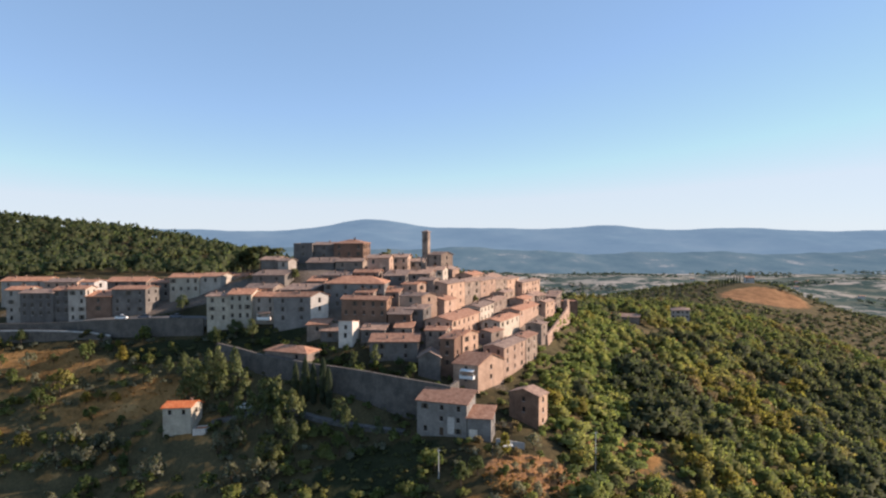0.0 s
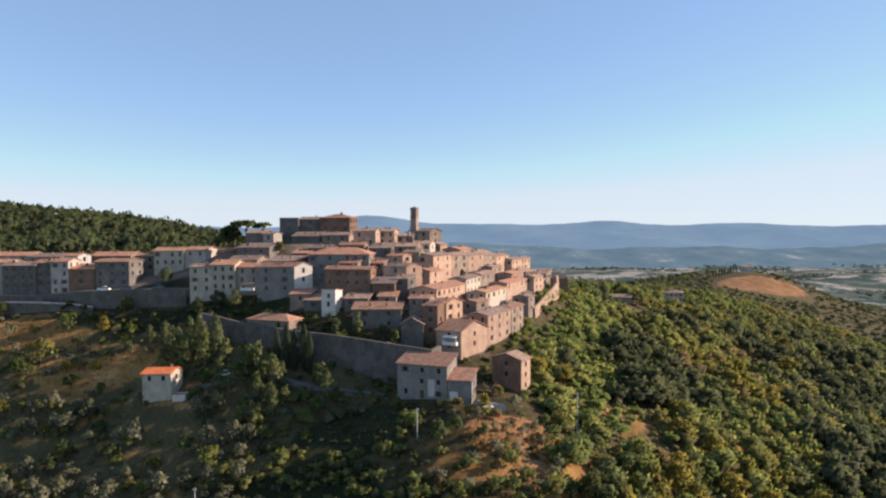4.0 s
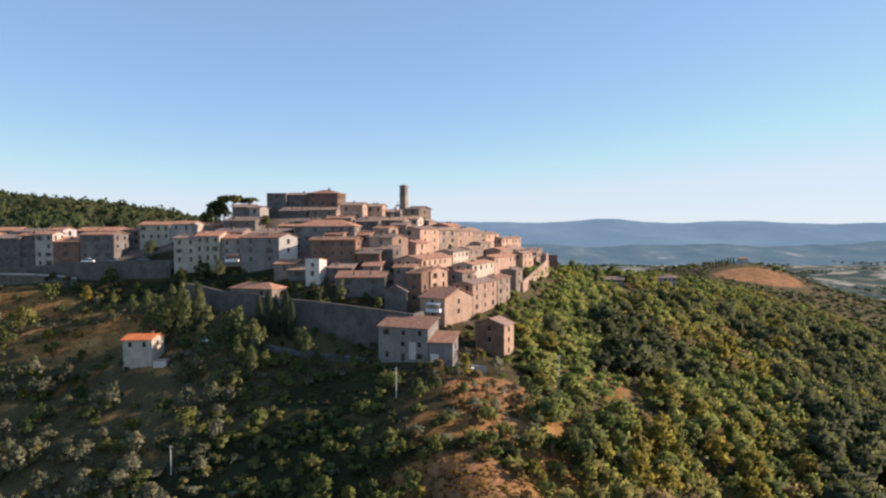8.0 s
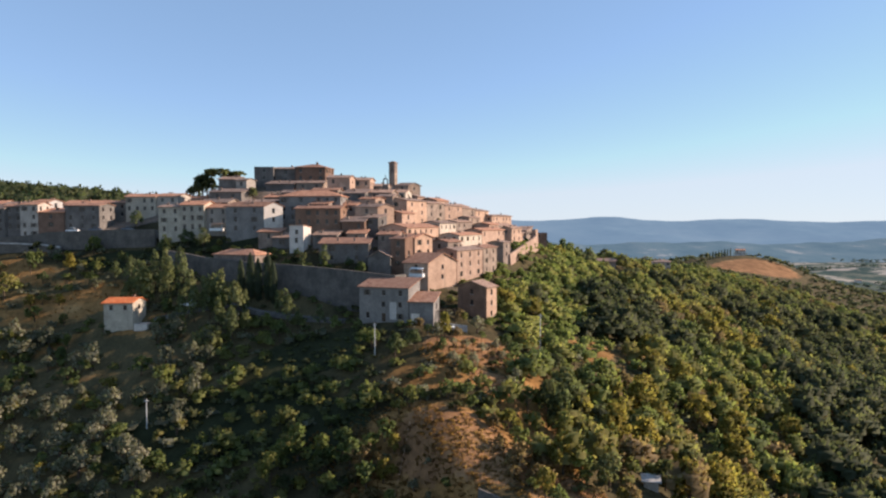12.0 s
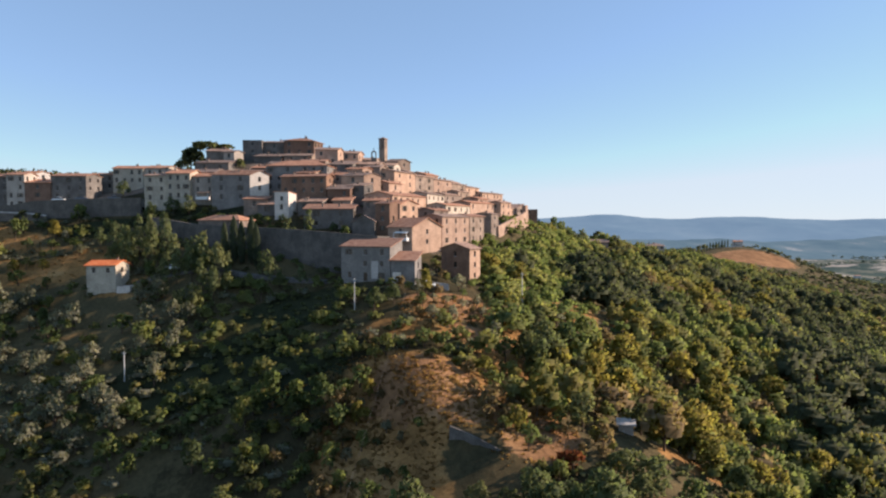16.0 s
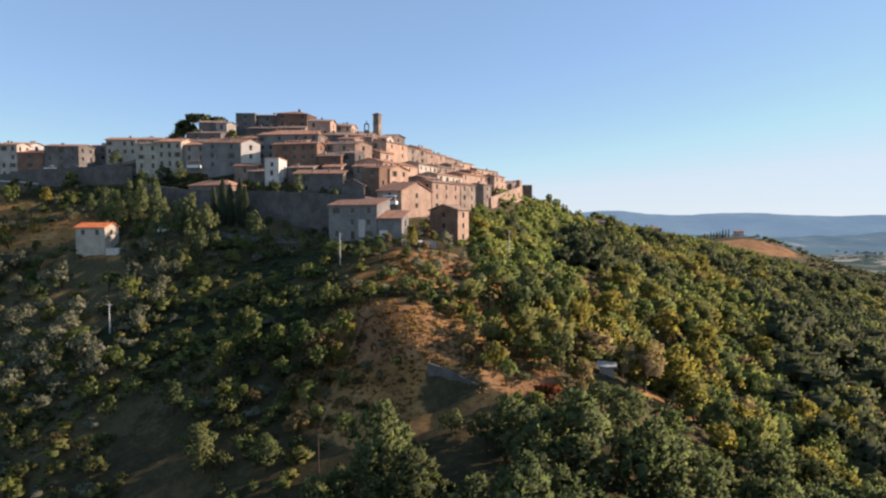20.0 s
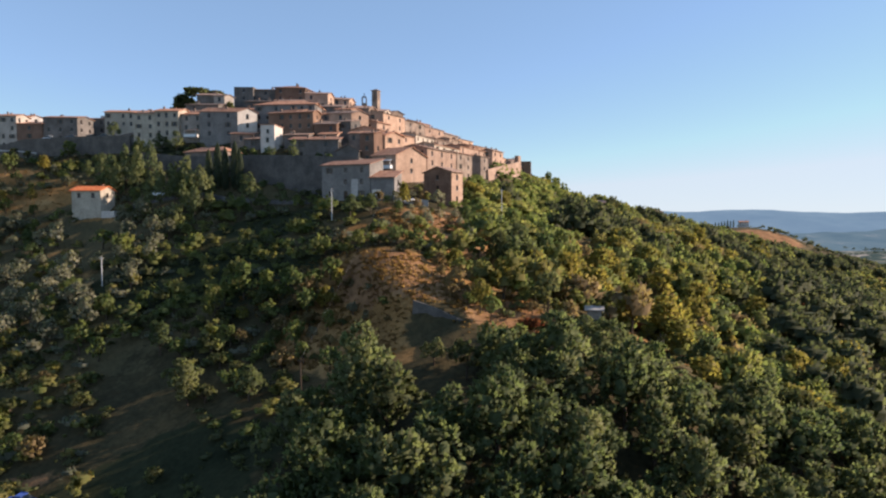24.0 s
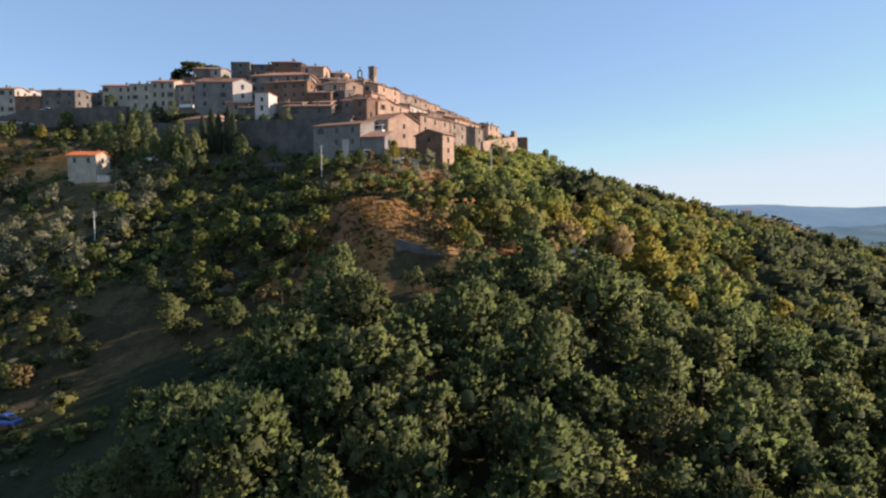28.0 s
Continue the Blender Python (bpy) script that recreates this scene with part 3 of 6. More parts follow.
        tops = [[at(-oi, -oj, zf), at(1 + oi, -oj, zf), at(1 + oi, 1 + oj, zk), at(-oi, 1 + oj, zk)]]
        hf, hk = (eave, eave + rise) if roof == "back" else (eave + rise, eave)
        if roof == "back":
            ends = [(at(1, 0, eave), at(1, 1, eave), at(1, 1, hk)), (at(0, 1, eave), at(0, 0, eave), at(0, 1, hk)), (at(1, 1, eave), at(0, 1, eave), at(0, 1, hk), at(1, 1, hk))]
        else:
            ends = [(at(1, 0, eave), at(1, 1, eave), at(1, 0, hf)), (at(0, 1, eave), at(0, 0, eave), at(0, 0, hf)), (at(0, 0, eave), at(1, 0, eave), at(1, 0, hf), at(0, 0, hf))]
        ridge = eave + rise * 0.6
    else:
        tops = [[at(0.02, 0.02, eave - 0.35), at(0.98, 0.02, eave - 0.35), at(0.98, 0.98, eave - 0.35), at(0.02, 0.98, eave - 0.35)]]
        ends, ridge = [], eave
        t = 0.3
    for number, poly in enumerate(ends):
        vv, ff = (gable_v, gable_f) if side_wall and number == 0 and roof in ("along", "back") else (verts, faces)
        k = len(vv)
        vv += [tuple(p) for p in poly]
        ff.append(tuple(range(k, k + len(poly))))
    if side_wall:
        child("gable_wall", mesh_of("gable_wall", [(x - off.x, y - off.y, z - off.z) for x, y, z in gable_v], gable_f, side_wall), root)
    for cs, cz, ww, hh in patches:
        u = f.normalized()
        p = a + u * cs
        turn = Matrix((u, Vector((-u.y, u.x, 0)), Vector((0, 0, 1)))).transposed().to_4x4()
        child("plaster_panel", mesh_of("plaster_panel", *box_data(-ww / 2, -0.05, -hh / 2, ww / 2, 0.02, hh / 2), WHITE), root, Matrix.Translation((p.x - off.x, p.y - off.y, cz - off.z)) @ turn, "pale plaster panel")
    child("wall", mesh_of("wall", [(x - off.x, y - off.y, z - off.z) for x, y, z in verts], faces, wall), root)
    rv, rf = slab(tops, t)
    child("roof", mesh_of("roof", [v - off for v in rv], rf, tile), root)
    for o, u, (cs, cz, ww, hh), is_door in marks:
        outward = Vector((u.y, -u.x, 0))
        p = o + u * cs - outward * 0.14
        turn = Matrix((-u, outward, Vector((0, 0, 1)))).transposed().to_4x4()
        if is_door:
            child("door", UNIT_DOOR, root, Matrix.Translation((p.x - off.x, p.y - off.y, cz - hh / 2 - off.z)) @ turn @ Matrix.Diagonal((ww, 1, hh, 1)))
            continue
        here = Matrix.Translation((p.x - off.x, p.y - off.y, cz - off.z)) @ turn
        win = child("window", UNIT_FRAME, root, here @ Matrix.Diagonal((ww, 1, hh, 1)))
        child("pane", UNIT_PANE, win)
        if rng.random() < shutters:
            for sgn in (-1, 1):
                child("shutter", UNIT_SHUTTER, root, here @ Matrix.Translation((sgn * (ww * 0.78), 0.155, 0)) @ Matrix.Diagonal((ww * 0.5, 1, hh, 1)))
        else:
            child("sill", UNIT_SILL, root, here @ Matrix.Translation((0, 0, -hh / 2 - 0.05)) @ Matrix.Diagonal((ww, 0.7, 1, 1)))
    for k in range(chimneys):
        i, j = rng.uniform(0.15, 0.85), rng.choice((0.36, 0.62))
        if roof == "across":
            i, j = j, i
        p = at(i, j, ridge + 0.1 - (0.0 if roof in ("hip", "back", "down", "flat") else rise * 0.28))
        pot = child("chimney", UNIT_CHIMNEY, root, Matrix.Translation(p - off) @ Matrix.Rotation(math.atan2(f.y, f.x), 4, "Z"))
        child("chimney_cap", UNIT_CAP, pot)
    HOUSES.append(root)
    return root


# ---- western row above the road
house((-157, 227), (-150, 227.5), (-149, 234), 77.4, "pale plastered row house with a terracotta roof", PALE)
house((-150, 224), (-139, 225), (-138, 232), 76.6, "long grey stone row house with a lichened tile roof", GREY, tile=OLD_TILE, chimneys=2)
house((-139.5, 226), (-133.5, 226.5), (-133, 233), 77.4, "grey rendered row house below tall neighbours", GREY)
house((-133.5, 225), (-127.6, 225.5), (-127, 232), 77.9, "narrow pale row house of three storeys", PALE)
house((-127.6, 225.6), (-119.2, 226.6), (-118.6, 233), 75.2, "brown stone house with a low front roof", BROWN, roof="back", pitch=0.22, front=0.6)
house((-136, 237), (-131, 237.4), (-128, 241), 79.4, "tall white house with a sunlit gable", WHITE, roof="along", shutters=0.0)
house((-119.2, 227.3), (-107.6, 228.5), (-106.0, 236), 77.6, "broad grey stone house at the end of the row", GREY, tile=TILE, front=0.8, pitch=0.24, chimneys=2)
house((-172, 246), (-155, 247), (-154, 255), 79.0, "low terracotta-roofed house behind the row", PALE, front=0.5)
house((-155, 246), (-143, 247), (-142, 254), 78.6, "pink plastered house behind the row", PINK, tile=OLD_TILE)
house((-131, 246), (-116, 247), (-115, 256), 78.8, "wide orange-roofed house behind the row", STONE, tile=TILE, front=0.5)
house((-111, 240), (-103.6, 240.5), (-103, 248), 79.0, "grey rendered house with tall windows", GREY, pitch=0.2)
house((-102.7, 237.6), (-92.1, 238.7), (-91.5, 246), 81.1, "white three-storey house with an orange tile roof", CREAM, tile=TILE, shutters=0.25, front=1.1, chimneys=2)
house((-92, 239.5), (-84.5, 240.3), (-82, 247), 81.3, "pale house stepped behind the white one", PALE, tile=TILE, shutters=0.2)
house((-85, 247), (-72, 248), (-70, 256), 80.6, "long low terracotta roof with pale walls", PALE, tile=TILE, front=0.6)

# ---- the tall pale houses and the long house
house((-80, 213.8), (-72.7, 214.1), (-72, 222), 76.6, "tall cream four-storey house with rows of dark windows", CREAM, tile=OLD_TILE, shutters=0.15, front=1.15, pitch=0.2)
house((-72.6, 213.5), (-64.9, 213.9), (-64, 223), 77.3, "tall cream house with brown shutters and an orange roof", CREAM, tile=TILE, shutters=0.15, front=1.1)
house((-64.8, 215.6), (-56.8, 214.6), (-56, 222), 76.4, "recessed pale house with a loggia below its roof", PALE, tile=TILE, front=0.9)
# dull front holds its shade; the white gable plaster also carries the sunlight
house((-56.7, 211.3), (-44.5, 212.3), (-39.2, 216.0), 76.7, "long grey house with a sunlit white gable", DULL, tile=TILE, front=0.55, side=0.8, pitch=0.42, chimneys=2, shutters=0.1, side_wall=WHITE)
house((-44.0, 204), (-37.5, 205), (-36.8, 210), 68.4, "low stone shed below the long house", STONE, roof="back", pitch=0.2, front=0.4, chimneys=0)
house((-33.0, 199.3), (-28.6, 199.0), (-27.0, 202.6), 69.8, "slender white tower house with four small windows", WHITE, roof="down", pitch=0.15, front=0.6, side=0, shutters=0.0, chimneys=0, over=0.2, storey=2.6)
house((-39.5, 203.5), (-33.4, 202.5), (-33, 208), 66.6, "low grey house beside the tower house", GREY, roof="back", pitch=0.25, front=0.5, tile=OLD_TILE)
house((-22.4, 192.5), (-7.7, 192.7), (-7.4, 198.5), 65.0, "low long stone house with a single-slope roof", GREY, roof="back", pitch=0.24, front=0.5, tile=TILE)
house((-34.0, 211.5), (-18.6, 208.4), (-17.4, 215), 75.9, "four-storey brown stone house with an arcaded attic", BROWN, tile=TILE, front=1.0, side=0.6, pitch=0.26)
house((-18.0, 206.5), (-10.6, 206), (-9.8, 211), 71.6, "brown stone house with a sloping pink roof", BROWN, roof="back", pitch=0.28, side=0.6, tile=OLD_TILE)
house((-15.5, 202.2), (-9.8, 202), (-9.3, 206), 67.8, "small pink house with an outside stair", PINK, roof="back", pitch=0.26, chimneys=0)
house((-7.4, 188), (-0.8, 187.6), (-0.4, 195), 61.2, "small grey gabled house behind a garden", GREY, roof="across", pitch=0.55, front=0.3, tile=OLD_TILE, chimneys=0)
house((-0.9, 190.2), (3.4, 189.5), (5.5, 193), 66.4, "narrow brown stone house with a flat front", BROWN, roof="back", pitch=0.2, front=0.8)
house((1.4, 195.5), (6.1, 194.7), (11.2, 201), 66.5, "small house with a shaded front and sunlit side", PINK, roof="along", tile=TILE, side=0.7)

# ---- upper town
house((-69, 240), (-62.6, 240.6), (-60.5, 247), 87.6, "old stone house with a tiled lean-to roof", GREY, tile=OLD_TILE)
house((-62.4, 239.4), (-58.6, 239.8), (-56.5, 244), 87.2, "pale house with a sunlit side wall", PALE, tile=OLD_TILE, chimneys=0)
house((-60, 254.4), (-52.6, 255), (-51.6, 264), 93.4, "dark stone tower of the old palace", GREY, roof="flat", front=0.5, chimneys=0)
house((-52.5, 257), (-44.2, 257.5), (-43.4, 266), 92.8, "grey stone wing of the palace on the hilltop", GREY, tile=OLD_TILE, front=0.5, pitch=0.22)
house((-44, 255.5), (-32.4, 257.2), (-30.5, 266), 93.4, "brick palace with a broad red roof on the hilltop", BROWN, tile=TILE, roof="hip", front=0.8, pitch=0.30)
house((-69.5, 231), (-58, 231.6), (-56, 238), 82.4, "dark stone house below the hilltop trees", GREY, tile=OLD_TILE, front=0.5, roof="back", pitch=0.2)
house((-53, 246), (-42.6, 246.8), (-42, 254), 86.2, "grey stone house under the palace", GREY, tile=OLD_TILE, front=0.6, roof="back", pitch=0.2)
house((-42, 247.6), (-31.5, 248.2), (-30.6, 254.5), 86.6, "rough stone house under the palace", STONE, tile=OLD_TILE, front=0.6)
house((-28.8, 241.6), (-20.6, 243), (-19.6, 250), 88.2, "ochre house high in the village", PINK, tile=OLD_TILE, front=0.8, side=0.7)
house((-20.4, 251.5), (-14.2, 253.3), (-13, 260), 88.0, "ochre house with two rows of windows", PINK, tile=OLD_TILE, front=0.9)
house((-13.6, 258), (-8, 260), (-7, 266), 86.0, "stone house beside the bell gable", STONE, tile=OLD_TILE)
house((-41.6, 221.1), (-20.4, 219.6), (-19.6, 231), 80.4, "wide stone house with a large hipped roof", DULL, tile=TILE, roof="hip", front=0.9, side=0.8, pitch=0.36, chimneys=2)
house((-44, 233), (-34, 233.5), (-33, 240), 82.2, "stone house above the hipped roof", STONE, tile=OLD_TILE, front=0.7)
house((-33, 235), (-24, 235.5), (-23, 241), 83.2, "rough stone house with a pink roof", STONE, tile=TILE)
house((-22, 234), (-14, 235), (-12, 241), 82.0, "dark stone house below the ochre houses", GREY, tile=OLD_TILE, roof="back", pitch=0.25)
house((-14.6, 226), (-9.2, 226), (-6.2, 229.5), 79.6, "stone house with a sunlit side", PINK, tile=TILE, pitch=0.25)
house((-13, 238), (-5, 240), (-3, 247), 82.4, "stone house behind the long sunlit row", STONE, tile=OLD_TILE)
house((-8, 248), (0, 251), (2, 258), 83.0, "pale house below the church", PALE, tile=OLD_TILE, side=0.6)
house((-14.9, 215.7), (-7.3, 215.3), (-2.1, 219), 76.5, "stone house with a bright plaster side", PINK, tile=OLD_TILE, front=0.5, side=0.5)

house((-5, 222.5), (0.5, 221), (4.5, 228), 74.4, "small house tucked under the sunlit row", PINK, roof="across", tile=TILE, side=0.6)
house((-22.5, 222), (-15.5, 221.5), (-14, 227), 77.2, "stone house with a pink roof behind the arcaded one", STONE, tile=TILE, roof="back", pitch=0.24)
house((-12, 209.5), (-6.5, 209), (-4, 213), 72.8, "stone house stepping up the lane", GREY, tile=OLD_TILE, roof="back", pitch=0.2, side=0.5)
house((-5.5, 198.5), (0.8, 198), (2.4, 203.5), 67.6, "pink-roofed house in the lower town", STONE, tile=TILE, roof="along", pitch=0.28, side=0.5)
house((-26, 200.5), (-18.5, 200), (-17.8, 205.5), 67.4, "grey stone house behind the garden", GREY, tile=OLD_TILE, roof="back", pitch=0.2)
house((-70, 223.5), (-60, 223), (-58, 231), 78.4, "stone house behind the tall cream ones", STONE, tile=OLD_TILE, front=0.6)
house((-57, 222), (-46, 222.5), (-43, 229), 78.0, "dark stone house above the long house", GREY, tile=OLD_TILE, front=0.5, roof="back", pitch=0.2)
house((5, 262), (12, 260), (17, 270), 80.2, "stone house with a pink roof above the sunlit row", PINK, tile=TILE, roof="across", side=0.5)
house((14, 277), (21, 275), (26, 285), 78.2, "pale house showing above the sunlit row", PALE, tile=OLD_TILE, roof="across", side=0.5)
house((-3, 268), (4, 267), (7, 275), 82.0, "low roofed house beside the church", PINK, tile=OLD_TILE, roof="across", side=0.5)

# ---- the long sunlit row on the eastern edge of the upper town
row_a, row_b = Vector((1.6, 231.0)), Vector((35.6, 297.0))
for k, (i, j, top, mat, w) in enumerate(((0.0, 0.20, 79.2, PINK, 8.0), (0.203, 0.40, 78.6, STONE, 7.5), (0.403, 0.62, 78.0, PINK, 8.5), (0.623, 0.80, 77.2, STONE, 8.0), (0.803, 1.0, 76.4, PINK, 8.0))):
    q, r = row_a.lerp(row_b, i), row_a.lerp(row_b, j)
    house((q.x - w, q.y + 1.2), (q.x, q.y), (r.x, r.y), top, "tall sunlit house in the long row along the village edge", mat, roof="across", tile=OLD_TILE, front=0.0 if k else 0.4,
          side=0.48, pitch=0.22, shutters=0.05, chimneys=2)
house((31, 294.5), (36.8, 293), (47.8, 312.4), 74.2, "sunlit stone house at the far end of the row", PINK, roof="across", tile=OLD_TILE, side=0.8, pitch=0.2)
house((34, 282), (41.5, 280), (46.5, 287), 69.6, "small house below the end of the row", STONE, roof="across", tile=OLD_TILE)
house((47.5, 297), (53, 296), (57, 304), 67.4, "low house with a dark roof near the village end", STONE, roof="back", tile=OLD_TILE, pitch=0.2)
house((53.6, 286.7), (61.0, 286.2), (62, 293), 66.4, "dark stone tower block at the village end", BROWN, roof="flat", front=0.5, chimneys=0)

# ---- lower rows stepping down to the point of the village
house((-6, 206.5), (3, 205), (13, 226), 69.6, "row house with a long tiled roof and sunlit side", PINK, roof="across", tile=TILE, side=0.7, pitch=0.26, chimneys=2)
house((7, 229), (13.4, 227.5), (19.5, 243), 71.0, "pale row house under the long row", PALE, roof="across", tile=OLD_TILE, side=0.7, pitch=0.24)
house((13.8, 244.5), (19.7, 243.2), (26, 257), 71.4, "row house with a dark tiled roof", STONE, roof="across", tile=OLD_TILE, side=0.6, pitch=0.24)
house((10.5, 212), (16.2, 211), (20.8, 217.5), 64.8, "small stone house amid the lower roofs", STONE, roof="across", tile=TILE, side=0.6, pitch=0.26)
house((13.5, 223), (20, 221.5), (29, 240), 66.8, "long low house with a sunlit pale wall", PALE, roof="across", tile=TILE, side=0.6, pitch=0.24, chimneys=2)
house((22.5, 241.5), (29.2, 240.4), (40, 262), 68.2, "long row house with a red-brown roof", PINK, roof="across", tile=TILE, side=0.6, pitch=0.24, chimneys=2)
house((30.8, 235.5), (36.6, 234.5), (39.6, 239.5), 63.8, "small stone house on the outer edge", STONE, roof="across", tile=OLD_TILE, side=0.7, pitch=0.2)
house((38, 262.5), (42.5, 261.5), (47.5, 270), 68.8, "plastered house on the outer edge of the village", PINK, roof="across", tile=OLD_TILE, side=0.8)
house((3.1, 187.4), (10.3, 184.2), (18.6, 193.2), 59.6, "large pink plastered house with a sunlit gable", PINK, roof="along", tile=TILE, front=0.5, side=0.4, pitch=0.42, chimneys=1)
house((12.6, 197.5), (18.8, 194.6), (27.5, 210.5), 62.6, "sunlit stone house next to the large pink one", PINK, roof="across", tile=OLD_TILE, side=0.5, pitch=0.24)
house((21.5, 212.2), (27.8, 211.2), (33, 221), 62.8, "stone house with a low roof on the edge", STONE, roof="across", tile=TILE, side=0.5, pitch=0.24)

house((27, 259.5), (33, 258), (37.6, 268), 70.4, "small sunlit house squeezed below the long row", PINK, roof="across", tile=TILE, side=0.5, pitch=0.24)
house((31.5, 270), (36.5, 269), (40.5, 279), 69.8, "stone house stepping down below the long row", STONE, roof="across", tile=OLD_TILE, side=0.5, pitch=0.24)
house((42.6, 272), (47, 271), (50.4, 279), 66.6, "low plastered house near the village end", PINK, roof="across", tile=OLD_TILE, side=0.5, pitch=0.22)
house((20.5, 258.5), (25, 257.8), (30, 268), 73.2, "narrow house with a tiled roof under the long row", STONE, roof="across", tile=OLD_TILE, side=0.5, pitch=0.24)
house((-30, 217), (-24, 216.4), (-23, 219.5), 77.6, "small lean-to between the stone houses", STONE, roof="back", tile=TILE, front=0.5, pitch=0.25)
house((-9, 231), (-3.4, 230.4), (-1.4, 236), 80.6, "stone house with a pale roof beside the lane", STONE, roof="along", tile=OLD_TILE, side=0.5, pitch=0.26)
house((-49, 229.5), (-43, 229.8), (-42, 235), 80.4, "grey stone house in the upper lanes", GREY, roof="back", tile=TILE, pitch=0.24)

# ---- houses outside the walls
house((-6.8, 164.2), (6.0, 159.6), (8.6, 166.4), 54.9, "large grey plastered farmhouse with a broad tiled roof", DULL, tile=TILE, front=0.75, side=0.0, pitch=0.24, roof="back", chimneys=0, door=True, patches=((9.4, 49.0, 1.9, 4.4),))
house((6.2, 159.6), (12.2, 158.6), (13.6, 163.4), 51.6, "lower wing of the farmhouse with a pink lean-to roof", DULL, tile=TILE, front=0.4, pitch=0.34, roof="back", chimneys=0, patches=((1.5, 46.6, 2.1, 3.8),))
# PINK on the narrow side puts the sunlight there into the wall colour
house((18.6, 176.6), (26.2, 171.6), (29.2, 175.6), 53.8, "tall brown stone barn with a sunlit narrow side", BROWN, tile=OLD_TILE, front=0.3, side=0.6, roof="across", pitch=0.32, chimneys=0, shutters=0, side_wall=PINK)
house((-78.6, 176.0), (-71.0, 176.7), (-69.6, 181.6), 49.4, "small cream house with a bright orange roof", CREAM, tile=NEW_TILE, front=0.8, side=0.7, pitch=0.45, chimneys=1, shutters=0)
house((-70.0, 175.2), (-66.6, 175.6), (-66.2, 178.6), 43.6, "small white garage beside the cream house", WHITE, roof="flat", front=0.0, side=0.0, chimneys=0)
house((-55.4, 196.0), (-41.2, 190.6), (-38.6, 197), 61.8, "low stone outbuilding with a hipped tile roof", STONE, roof="hip", tile=TILE, front=0.4, side=0, pitch=0.4, chimneys=0)
house((98, 356), (110, 353), (112, 361), 49.6, "low farm building with a pale tile roof among trees", STONE, roof="along", tile=OLD_TILE, chimneys=0)
house((151, 418), (163, 417), (166, 426), 45.0, "grey farmhouse half hidden in the trees", PALE, roof="hip", tile=OLD_TILE)
house((389, 814), (400, 812), (402, 820), land_at(394, 814) + 7.0, "distant white farmhouse on the far ridge", WHITE, roof="along", tile=TILE)


# ---- church, bell tower and bell gable
def bell_tower(x, y, side, top):
    root = tagged(new("bell_tower"), "square brick bell tower with open belfry arches", "bell tower")
    foot = land_at(x, y) - 1
    root.matrix_basis = Matrix.Translation((x, y, foot)) @ Matrix.Rotation(radians(-22), 4, "Z")
    h, r, t = top - foot, side / 2, 0.5
    child("shaft", mesh_of("shaft", *box_data(-r, -r, 0, r, r, h - 4.6), STONE), root)
    child("string_course", mesh_of("string_course", *box_data(-r - 0.12, -r - 0.12, h - 4.6, r + 0.12, r + 0.12, h - 4.3), STONE), root)
    for sx in (-1, 1):
        for sy in (-1, 1):
            child("pier", mesh_of("pier", *box_data(min(sx * r, sx * (r - t * 2.5)), min(sy * r, sy * (r - t * 2.5)), h - 4.3, max(sx * r, sx * (r - t * 2.5)), max(sy * r, sy * (r - t * 2.5)), h - 1.4), STONE), root)
    child("lintel", mesh_of("lintel", *box_data(-r, -r, h - 1.4, r, r, h - 0.5), STONE), root)
    child("cornice", mesh_of("cornice", *box_data(-r - 0.18, -r - 0.18, h - 0.5, r + 0.18, r + 0.18, h - 0.2), STONE), root)
    q = r + 0.3
    cap = [[(-q, -q, h - 0.2), (q, -q, h - 0.2), (0, 0, h + 0.6)], [(q, -q, h - 0.2), (q, q, h - 0.2), (0, 0, h + 0.6)],
           [(q, q, h - 0.2), (-q, q, h - 0.2), (0, 0, h + 0.6)], [(-q, q, h - 0.2), (-q, -q, h - 0.2), (0, 0, h + 0.6)]]
    child("roof", mesh_of("roof", *slab(cap, 0.12), OLD_TILE), root)
    bm = bmesh.new()
    bmesh.ops.create_cone(bm, cap_ends=True, segments=14, radius1=0.62, radius2=0.26, depth=0.95)
    me = bpy.data.meshes.new("bell")
    bm.to_mesh(me)
    bm.free()
    me.materials.append(CAR_PAINT)
    child("bell", me, root, Matrix.Translation((0, 0, h - 2.4)))
    FOOTPRINTS.append((x, y, side))


bell_tower(-7.6, 286, 2.8, 98.0)
house((-6.4, 283.5), (-0.8, 283), (4.4, 287.5), 87.6, "plain stone church with a low tiled roof", STONE, roof="along", tile=OLD_TILE, front=0.3, side=0.4, pitch=0.35, chimneys=0, name="church", category="church")


